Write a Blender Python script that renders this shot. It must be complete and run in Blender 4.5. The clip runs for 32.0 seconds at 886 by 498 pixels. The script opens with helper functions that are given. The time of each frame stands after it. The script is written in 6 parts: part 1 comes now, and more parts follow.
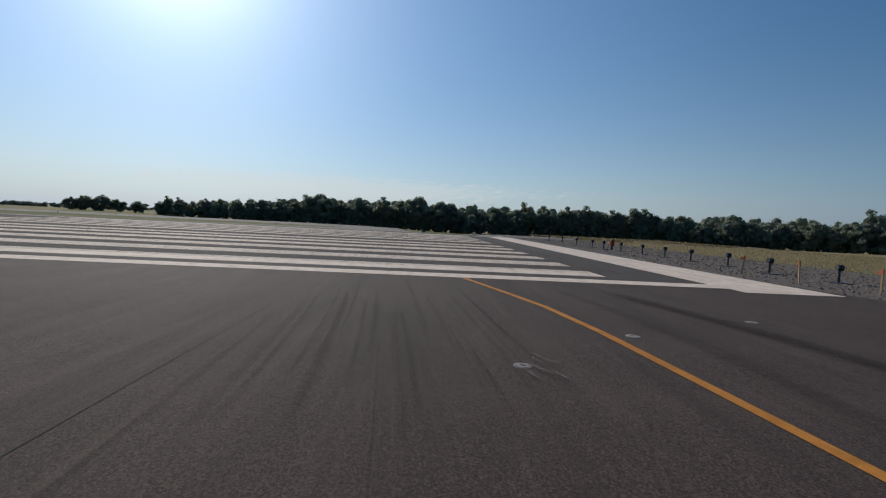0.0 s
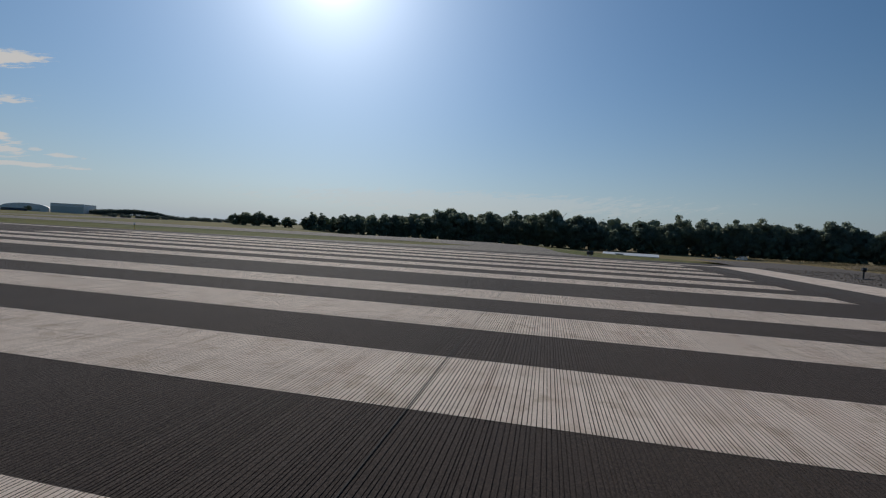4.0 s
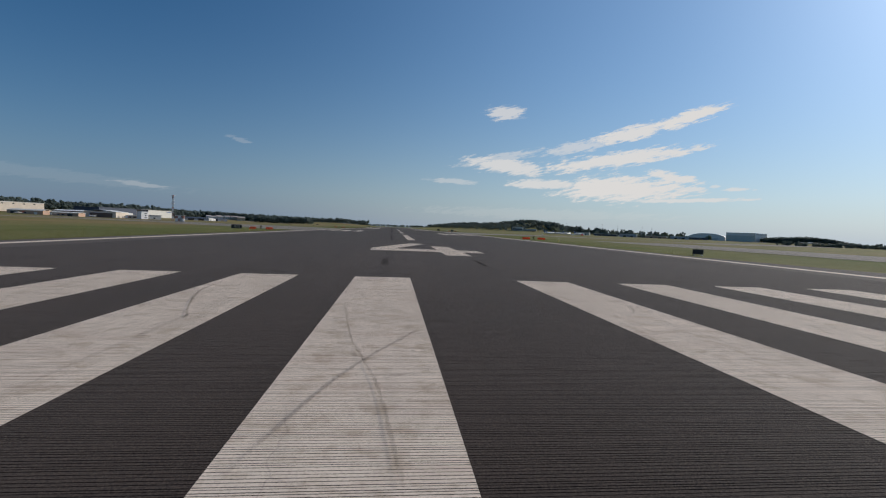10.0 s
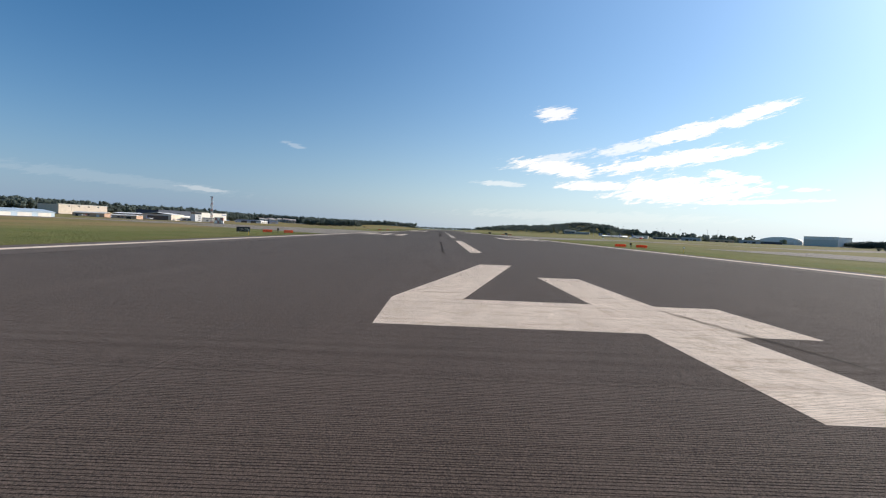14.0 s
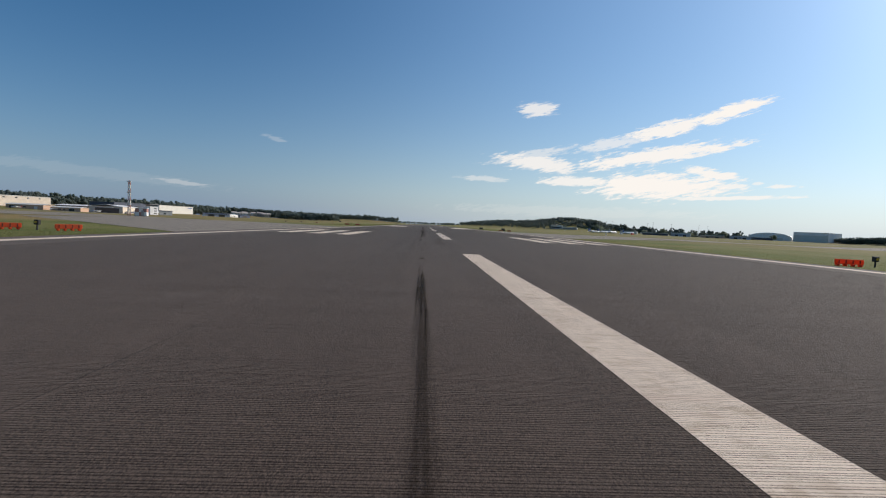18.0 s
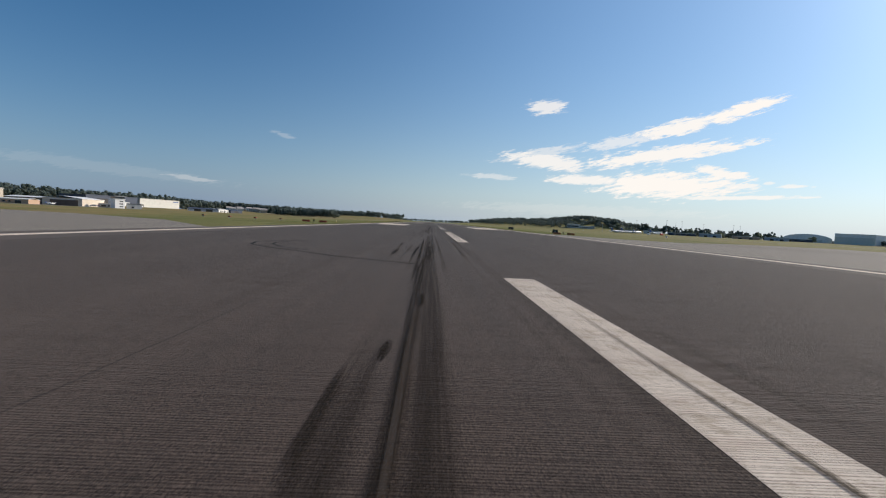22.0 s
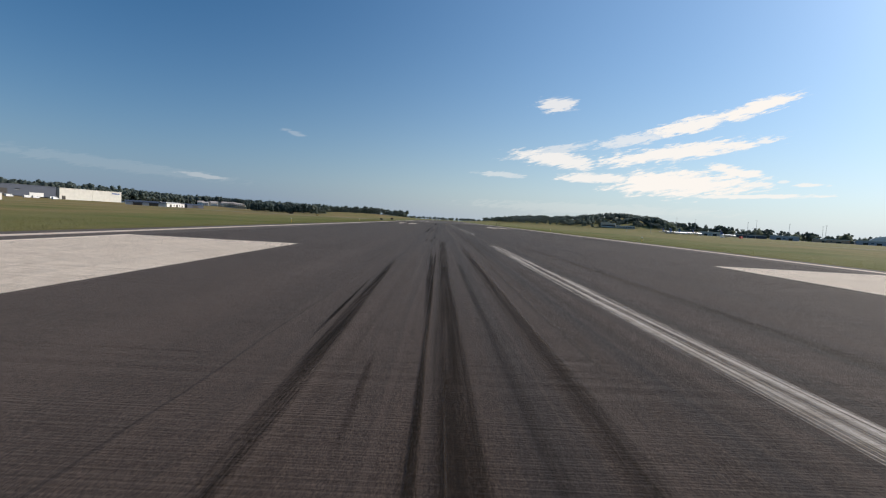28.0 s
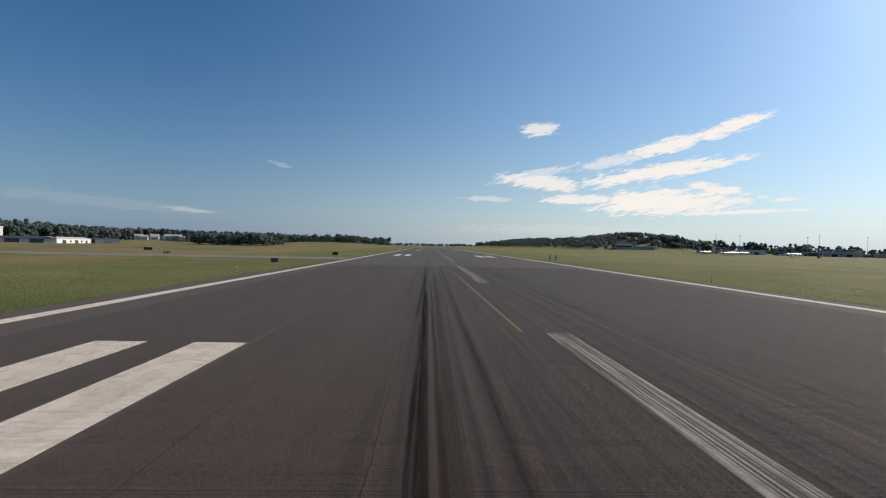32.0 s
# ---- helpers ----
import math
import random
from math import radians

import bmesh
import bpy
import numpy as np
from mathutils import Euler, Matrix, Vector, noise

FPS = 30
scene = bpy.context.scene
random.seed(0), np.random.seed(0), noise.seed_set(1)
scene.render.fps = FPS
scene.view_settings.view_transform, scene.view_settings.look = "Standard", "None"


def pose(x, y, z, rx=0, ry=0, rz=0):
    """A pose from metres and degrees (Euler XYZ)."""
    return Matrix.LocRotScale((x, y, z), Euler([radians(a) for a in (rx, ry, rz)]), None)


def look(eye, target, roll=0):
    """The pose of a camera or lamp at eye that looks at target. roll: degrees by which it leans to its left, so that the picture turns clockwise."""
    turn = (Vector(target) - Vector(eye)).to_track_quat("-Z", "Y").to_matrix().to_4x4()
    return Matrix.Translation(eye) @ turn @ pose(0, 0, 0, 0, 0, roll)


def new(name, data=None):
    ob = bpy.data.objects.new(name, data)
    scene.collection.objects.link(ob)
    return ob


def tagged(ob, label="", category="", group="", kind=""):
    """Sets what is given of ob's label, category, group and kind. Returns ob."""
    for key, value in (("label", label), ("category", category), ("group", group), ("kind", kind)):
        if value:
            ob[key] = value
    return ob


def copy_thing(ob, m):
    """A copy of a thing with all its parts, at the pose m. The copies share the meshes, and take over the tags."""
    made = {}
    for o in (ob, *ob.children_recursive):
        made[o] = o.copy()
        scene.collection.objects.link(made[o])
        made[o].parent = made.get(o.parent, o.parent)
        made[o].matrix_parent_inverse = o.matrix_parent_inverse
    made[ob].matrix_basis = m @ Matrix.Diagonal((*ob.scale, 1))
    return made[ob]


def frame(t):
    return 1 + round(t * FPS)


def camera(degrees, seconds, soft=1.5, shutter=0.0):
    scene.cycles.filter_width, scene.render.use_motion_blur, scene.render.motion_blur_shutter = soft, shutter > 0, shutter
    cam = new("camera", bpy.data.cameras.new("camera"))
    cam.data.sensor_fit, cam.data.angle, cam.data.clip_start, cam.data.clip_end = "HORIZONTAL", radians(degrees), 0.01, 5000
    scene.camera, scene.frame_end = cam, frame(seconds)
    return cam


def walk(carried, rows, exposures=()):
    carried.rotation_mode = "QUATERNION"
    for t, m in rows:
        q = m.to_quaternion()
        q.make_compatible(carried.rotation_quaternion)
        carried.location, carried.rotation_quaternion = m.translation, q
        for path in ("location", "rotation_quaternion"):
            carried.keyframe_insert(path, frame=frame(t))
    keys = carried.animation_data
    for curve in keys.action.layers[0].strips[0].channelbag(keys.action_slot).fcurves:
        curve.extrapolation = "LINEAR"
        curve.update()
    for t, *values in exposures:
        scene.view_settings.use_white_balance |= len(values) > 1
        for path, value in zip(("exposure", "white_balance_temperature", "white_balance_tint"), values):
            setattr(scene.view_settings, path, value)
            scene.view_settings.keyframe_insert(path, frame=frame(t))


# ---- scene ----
cam = camera(87.15, 32.0, soft=1.15, shutter=0.0273)

# ---- the taxi, the turn and the take-off run: seconds, place, heading clockwise from the runway's axis, pitch, lean ----
PATH = [
    (0, -35.599, 12.253, 1.478, 93.326, -3.216, 2.813),
    (0.5, -32.541, 12.239, 1.476, 92.985, -3.114, 2.769),
    (1, -29.576, 12.244, 1.474, 92.297, -3.003, 2.728),
    (1.5, -26.77, 12.291, 1.483, 91.552, -2.869, 2.639),
    (2, -24.015, 12.516, 1.497, 90.579, -2.746, 2.709),
    (2.5, -21.389, 12.802, 1.507, 88.95, -2.579, 2.677),
    (3, -18.877, 13.287, 1.516, 86.183, -2.583, 2.863),
    (3.5, -16.498, 14.096, 1.525, 82.288, -2.355, 2.774),
    (4, -14.293, 15.156, 1.531, 77.436, -2.201, 2.974),
    (4.5, -12.299, 16.388, 1.532, 71.36, -2.104, 3.038),
    (5, -10.525, 17.698, 1.528, 63.971, -2.08, 3.208),
    (5.5, -8.96, 19.109, 1.52, 55.91, -2.109, 3.416),
    (6, -7.592, 20.646, 1.512, 47.815, -2.17, 3.594),
    (6.5, -6.409, 22.332, 1.507, 40.326, -2.242, 3.677),
    (7, -5.401, 24.191, 1.535, 34.081, -2.304, 3.596),
    (7.5, -4.603, 26.146, 1.555, 27.908, -2.542, 3.443),
    (8, -3.835, 27.978, 1.581, 21.937, -2.688, 3.265),
    (8.5, -3.233, 30.246, 1.584, 16.748, -2.684, 2.949),
    (9, -2.786, 32.337, 1.609, 12.087, -2.523, 2.524),
    (9.5, -2.455, 34.445, 1.612, 8.555, -2.463, 2.337),
    (10, -2.342, 36.829, 1.629, 6.158, -2.517, 2.253),
    (10.5, -2.256, 39.304, 1.63, 4.738, -2.573, 2.198),
    (11, -2.229, 41.849, 1.63, 4.115, -2.547, 2.281),
    (11.5, -2.166, 44.431, 1.625, 3.139, -2.561, 2.19),
    (12, -2.214, 47.169, 1.62, 1.757, -2.492, 2.169),
    (12.5, -2.358, 50.175, 1.689, 0.575, -2.518, 2.408),
    (13, -2.535, 53.471, 1.71, -0.041, -2.491, 2.49),
    (13.5, -2.732, 57.103, 1.707, -0.091, -2.593, 2.828),
    (14, -2.746, 60.734, 1.681, 0.341, -2.421, 2.354),
    (14.5, -2.904, 65.279, 1.674, 1.625, -2.592, 2.769),
    (15, -2.924, 70.101, 1.659, 2.532, -2.701, 2.931),
    (15.5, -2.857, 75.231, 1.64, 3.072, -2.762, 2.918),
    (16, -2.753, 80.698, 1.621, 3.255, -2.789, 2.81),
    (16.5, -2.66, 86.533, 1.6, 3.09, -2.797, 2.685),
    (17, -2.63, 92.766, 1.587, 2.589, -2.801, 2.623),
    (17.5, -2.686, 99.29, 1.59, 2.428, -2.962, 2.621),
    (18, -2.703, 106.188, 1.599, 2.45, -2.968, 2.481),
    (18.5, -2.671, 113.538, 1.601, 2.222, -3.036, 2.46),
    (19, -2.656, 121.497, 1.598, 1.81, -3.21, 2.499),
    (19.5, -2.613, 130.211, 1.603, 1.725, -3.531, 2.857),
    (20, -2.91, 139.426, 1.612, 1.82, -3.411, 2.661),
    (20.5, -2.736, 148.737, 1.61, 2.113, -3.486, 2.803),
    (21, -2.753, 158.482, 1.606, 2.168, -3.303, 2.594),
    (21.5, -2.777, 168.926, 1.6, 1.949, -3.26, 2.817),
    (22, -2.748, 179.992, 1.605, 1.592, -3.303, 2.944),
    (22.5, -2.839, 191.428, 1.64, 1.307, -3.385, 2.626),
    (23, -2.93, 203.222, 1.672, 1.579, -3.381, 2.643),
    (23.5, -2.901, 215.361, 1.668, 1.777, -3.496, 2.595),
    (24, -2.86, 227.954, 1.657, 1.76, -3.46, 2.399),
    (24.5, -2.914, 241.11, 1.654, 1.502, -3.417, 2.596),
    (25, -2.907, 254.831, 1.664, 1.323, -3.339, 2.543),
    (25.5, -3.129, 268.966, 1.667, 1.201, -3.365, 2.779),
    (26, -3.278, 283.472, 1.671, 1.276, -3.42, 2.894),
    (26.5, -3.377, 298.33, 1.674, 1.394, -3.489, 2.939),
    (27, -3.453, 313.525, 1.677, 1.402, -3.555, 2.963),
    (27.5, -3.53, 329.04, 1.683, 1.146, -3.602, 3.017),
    (28, -3.632, 344.86, 1.706, 0.473, -3.613, 3.151),
    (28.5, -3.852, 360.909, 1.74, -0.161, -3.461, 2.908),
    (29, -4.019, 377.429, 1.752, -0.089, -3.601, 3.332),
    (29.5, -4.472, 394.443, 1.745, 0.312, -3.716, 3.293),
    (30, -4.958, 411.739, 1.738, 1.347, -3.43, 3.393),
    (30.5, -5.224, 429.108, 1.746, 2.066, -3.25, 3.329),
    (31, -5.301, 446.717, 2.077, 2.563, -2.094, 2.997),
    (31.5, -5.218, 464.735, 2.696, 2.372, -1.018, 2.053),
    (32, -5.056, 482.956, 3.458, 1.733, -0.426, 1.147),
]


def course(x, y, z, heading, pitch, lean):
    h, p = radians(heading), radians(pitch)
    way = Vector((math.sin(h) * math.cos(p), math.cos(h) * math.cos(p), math.sin(p)))
    return look((x, y, z), Vector((x, y, z)) + way, lean)


walk(cam, [(r[0], course(*r[1:])) for r in PATH],
     exposures=[(0.0, -0.32, 6500, 10), (2.0, -0.58, 6500, 10), (3.5, -0.72, 6500, 10), (4.5, -0.68, 6500, 10), (9.0, -0.38, 6500, 10), (12.0, 0.05, 6700, 10), (14.0, 0.45, 6850, 11), (15.5, 0.3, 6850, 11), (17.0, 0.15, 6850, 11), (19.0, 0.12, 6850, 11), (20.0, 0.26, 6850, 11), (21.0, 0.14, 6850, 11), (22.0, 0.16, 6850, 11), (23.0, 0.3, 6850, 11), (25.0, 0.28, 6850, 11), (28.0, 0.14, 6850, 11), (29.0, 0.36, 6850, 11), (29.5, 0.4, 6850, 11), (30.0, 0.33, 6850, 11), (31.0, 0.18, 6850, 11), (32.0, 0.08, 6850, 11)])

# ---- sky and sun ----
SUN_AZ, SUN_EL = 62.5, 28.6
to_sun = Vector((math.sin(radians(SUN_AZ)) * math.cos(radians(SUN_EL)), math.cos(radians(SUN_AZ)) * math.cos(radians(SUN_EL)), math.sin(radians(SUN_EL))))
world = bpy.data.worlds.new("world")
scene.world = world
world.use_nodes = True
wt = world.node_tree
wt.nodes.clear()


def math_node(tree, op, a, b=None, c=None, clamp=False):
    n = tree.nodes.new("ShaderNodeMath")
    n.operation, n.use_clamp = op, clamp
    for i, v in enumerate((a, b, c)):
        if v is None:
            continue
        if isinstance(v, (int, float)):
            n.inputs[i].default_value = v
        else:
            tree.links.new(v, n.inputs[i])
    return n.outputs[0]


def remap(tree, v, a, b, lo=0.0, hi=1.0):
    n = tree.nodes.new("ShaderNodeMapRange")
    n.interpolation_type = "SMOOTHSTEP"
    tree.links.new(v, n.inputs[0])
    for i, x in zip((1, 2, 3, 4), (a, b, lo, hi)):
        n.inputs[i].default_value = x
    return n.outputs[0]


def noise_node(tree, vec, scale, detail=4.0, rough=0.55, dist=0.0):
    n = tree.nodes.new("ShaderNodeTexNoise")
    n.inputs["Scale"].default_value, n.inputs["Detail"].default_value = scale, detail
    n.inputs["Roughness"].default_value, n.inputs["Distortion"].default_value = rough, dist
    if vec is not None:
        tree.links.new(vec, n.inputs["Vector"])
    return n.outputs[0]


def mix_rgb(tree, f, a, b, blend="MIX"):
    n = tree.nodes.new("ShaderNodeMix")
    n.data_type, n.blend_type = "RGBA", blend
    for i, v in ((0, f), (6, a), (7, b)):
        if isinstance(v, (int, float)):
            n.inputs[i].default_value = v
        elif isinstance(v, tuple):
            n.inputs[i].default_value = (*v, 1.0)
        else:
            tree.links.new(v, n.inputs[i])
    return n.outputs[2]


sky = wt.nodes.new("ShaderNodeTexSky")
sky.sky_type, sky.sun_disc = "NISHITA", False
sky.sun_elevation, sky.sun_rotation = radians(SUN_EL), radians(SUN_AZ)
sky.air_density, sky.dust_density, sky.ozone_density, sky.altitude = 1.0, 0.25, 3.0, 100
coord = wt.nodes.new("ShaderNodeTexCoord")
sep = wt.nodes.new("ShaderNodeSeparateXYZ")
wt.links.new(coord.outputs["Generated"], sep.inputs[0])
deg = 180 / math.pi
azim = math_node(wt, "MULTIPLY", math_node(wt, "ARCTAN2", sep.outputs[0], sep.outputs[1]), deg)
elev = math_node(wt, "MULTIPLY", math_node(wt, "ARCSINE", sep.outputs[2]), deg)
comb = wt.nodes.new("ShaderNodeCombineXYZ")
wt.links.new(math_node(wt, "ADD", math_node(wt, "MULTIPLY", azim, 0.10), math_node(wt, "MULTIPLY", elev, -0.05)), comb.inputs[0])
wt.links.new(math_node(wt, "ADD", math_node(wt, "MULTIPLY", elev, 0.42), math_node(wt, "MULTIPLY", azim, -0.07)), comb.inputs[1])
wisp = noise_node(wt, comb.outputs[0], 4.2, 8.0, 0.66, 0.35)
wisp2 = noise_node(wt, comb.outputs[0], 9.0, 8.0, 0.68, 0.6)
fray = math_node(wt, "ADD", math_node(wt, "MULTIPLY", math_node(wt, "SUBTRACT", wisp, 0.5), 2.3),
                 math_node(wt, "MULTIPLY", math_node(wt, "SUBTRACT", wisp2, 0.5), 1.7))
# heading, height, half length, half depth in degrees, slope, density
CLOUDS = [(13.1, 13.95, 2.2, 0.8, -0.02, 0.75), (32.9, 12.73, 3.78, 0.72, 0.225, 1.0), (27.4, 11.39, 4.21, 0.8, 0.204, 0.95), (21.8, 10.05, 3.89, 0.61, 0.177, 0.6),
          (12.6, 8.66, 4.75, 0.52, 0.19, 0.5), (13.5, 7.78, 4.97, 0.9, -0.104, 0.85), (26.2, 8.57, 7.99, 0.84, 0.129, 0.95), (34.2, 9.52, 0.86, 0.23, 0.03, 0.8),
          (18.3, 5.75, 4.54, 0.61, -0.01, 0.85), (26.4, 5.29, 7.13, 1.42, -0.005, 1.0), (32.0, 6.57, 2.81, 0.52, -0.213, 0.95), (33.4, 5.25, 1.94, 0.29, 0.01, 0.8),
          (33.2, 4.05, 6.05, 0.22, 0.03, 0.8), (36.1, 5.55, 0.54, 0.19, 0.07, 0.6), (38.1, 5.22, 1.4, 0.19, -0.02, 0.75), (7.0, 5.79, 2.81, 0.32, -0.03, 0.4),
          (-17.9, 9.0, 1.3, 0.3, -0.12, 0.16), (-35.0, 3.7, 11.0, 0.55, -0.06, 0.06), (-27.0, 3.3, 2.4, 0.25, -0.07, 0.25), (80.0, 3.6, 22.0, 1.3, 0.01, 0.3),
          (18.0, 2.2, 14.0, 0.6, 0.0, 0.12)]
cover = None
for az0, el0, half, thick, slope, dense in CLOUDS:
    da = math_node(wt, "SUBTRACT", azim, az0)
    de = math_node(wt, "SUBTRACT", math_node(wt, "SUBTRACT", elev, el0), math_node(wt, "MULTIPLY", da, slope))
    q = math_node(wt, "ADD", math_node(wt, "POWER", math_node(wt, "ABSOLUTE", math_node(wt, "DIVIDE", da, half)), 2.0),
                  math_node(wt, "POWER", math_node(wt, "ABSOLUTE", math_node(wt, "DIVIDE", de, thick)), 2.0))
    q = math_node(wt, "SUBTRACT", math_node(wt, "SQRT", q), fray)
    m = math_node(wt, "MULTIPLY", remap(wt, q, 1.22, 0.62), dense)
    cover = m if cover is None else math_node(wt, "MAXIMUM", cover, m)
hue = wt.nodes.new("ShaderNodeHueSaturation")
hue.inputs["Saturation"].default_value, hue.inputs["Value"].default_value = 1.32, 0.84
wt.links.new(sky.outputs[0], hue.inputs["Color"])
# summer haze along the whole horizon, and the aureole round the sun
dot = wt.nodes.new("ShaderNodeVectorMath")
dot.operation = "DOT_PRODUCT"
wt.links.new(coord.outputs["Generated"], dot.inputs[0])
dot.inputs[1].default_value = to_sun
near_sun = math_node(wt, "MAXIMUM", dot.outputs["Value"], 0.0)
haze = math_node(wt, "POWER", 2.718, math_node(wt, "MULTIPLY", math_node(wt, "MAXIMUM", elev, 0.0), -0.118))
glow = math_node(wt, "ADD", math_node(wt, "MULTIPLY", math_node(wt, "POWER", near_sun, 2.6), 2.5), math_node(wt, "MULTIPLY", math_node(wt, "POWER", near_sun, 22.0), 4.2))
core = math_node(wt, "ADD", math_node(wt, "MULTIPLY", math_node(wt, "POWER", near_sun, 110.0), 7.0), math_node(wt, "MULTIPLY", math_node(wt, "POWER", near_sun, 900.0), 26.0))
mist = mix_rgb(wt, remap(wt, dot.outputs["Value"], -0.1, 0.75), (1.40, 2.35, 4.10), (3.9, 4.75, 5.55))
veil = mix_rgb(wt, math_node(wt, "MULTIPLY", haze, 0.93), hue.outputs[0], mist)
lit = wt.nodes.new("ShaderNodeVectorMath")
lit.operation = "SCALE"
lit.inputs[0].default_value = (0.72, 0.96, 1.24)
wt.links.new(glow, lit.inputs["Scale"])
veil = mix_rgb(wt, 1.0, veil, lit.outputs[0], "ADD")
disc = wt.nodes.new("ShaderNodeVectorMath")
disc.operation = "SCALE"
disc.inputs[0].default_value = (1.0, 1.02, 1.04)
wt.links.new(core, disc.inputs["Scale"])
veil = mix_rgb(wt, 1.0, veil, disc.outputs[0], "ADD")
bright = mix_rgb(wt, cover, veil, (8.6, 8.45, 8.3))
back = wt.nodes.new("ShaderNodeBackground")
back.inputs["Strength"].default_value = 0.10
wt.links.new(bright, back.inputs["Color"])
wo = wt.nodes.new("ShaderNodeOutputWorld")
wt.links.new(back.outputs[0], wo.inputs[0])

sun = new("sun", bpy.data.lights.new("sun", "SUN"))
sun.data.energy, sun.data.angle, sun.data.color = 3.9, radians(0.55), (1.0, 0.93, 0.84)
sun.matrix_world = look(to_sun * 200, (0, 0, 0))


# ---- materials ----
def shader(name, rough=0.8, metal=0.0, spec=0.5):
    m = bpy.data.materials.new(name)
    m.use_nodes = True
    t = m.node_tree
    b = t.nodes["Principled BSDF"]
    b.inputs["Roughness"].default_value, b.inputs["Metallic"].default_value = rough, metal
    b.inputs["Specular IOR Level"].default_value = spec
    return m, t, b


def place(t, sx=1.0, sy=1.0, sz=1.0):
    g = t.nodes.new("ShaderNodeNewGeometry")
    mp = t.nodes.new("ShaderNodeMapping")
    mp.inputs["Scale"].default_value = (sx, sy, sz)
    t.links.new(g.outputs["Position"], mp.inputs[0])
    return mp.outputs[0]


def relief(t, b, height, strength=0.3, dist=0.01):
    n = t.nodes.new("ShaderNodeBump")
    n.inputs["Strength"].default_value, n.inputs["Distance"].default_value = strength, dist
    t.links.new(height, n.inputs["Height"])
    t.links.new(n.outputs[0], b.inputs["Normal"])


def plain(name, colour, rough=0.6, metal=0.0, vary=0.25, scale=1.5, bump=0.1):
    m, t, b = shader(name, rough, metal)
    p = place(t)
    f = noise_node(t, p, scale, 5.0, 0.6)
    g = noise_node(t, p, scale * 14, 3.0, 0.6)
    dark = tuple(c * (1 - vary) for c in colour)
    c = mix_rgb(t, remap(t, f, 0.3, 0.7), dark, colour)
    c = mix_rgb(t, math_node(t, "MULTIPLY", remap(t, g, 0.45, 0.75), 0.25), c, tuple(x * 0.75 for x in colour))
    t.links.new(c, b.inputs["Base Color"])
    relief(t, b, g, bump, 0.01)
    return m


GROOVE_PITCH, GROOVE_HALF, GROOVE_DEEP = 0.0381, 0.0038, 0.0065


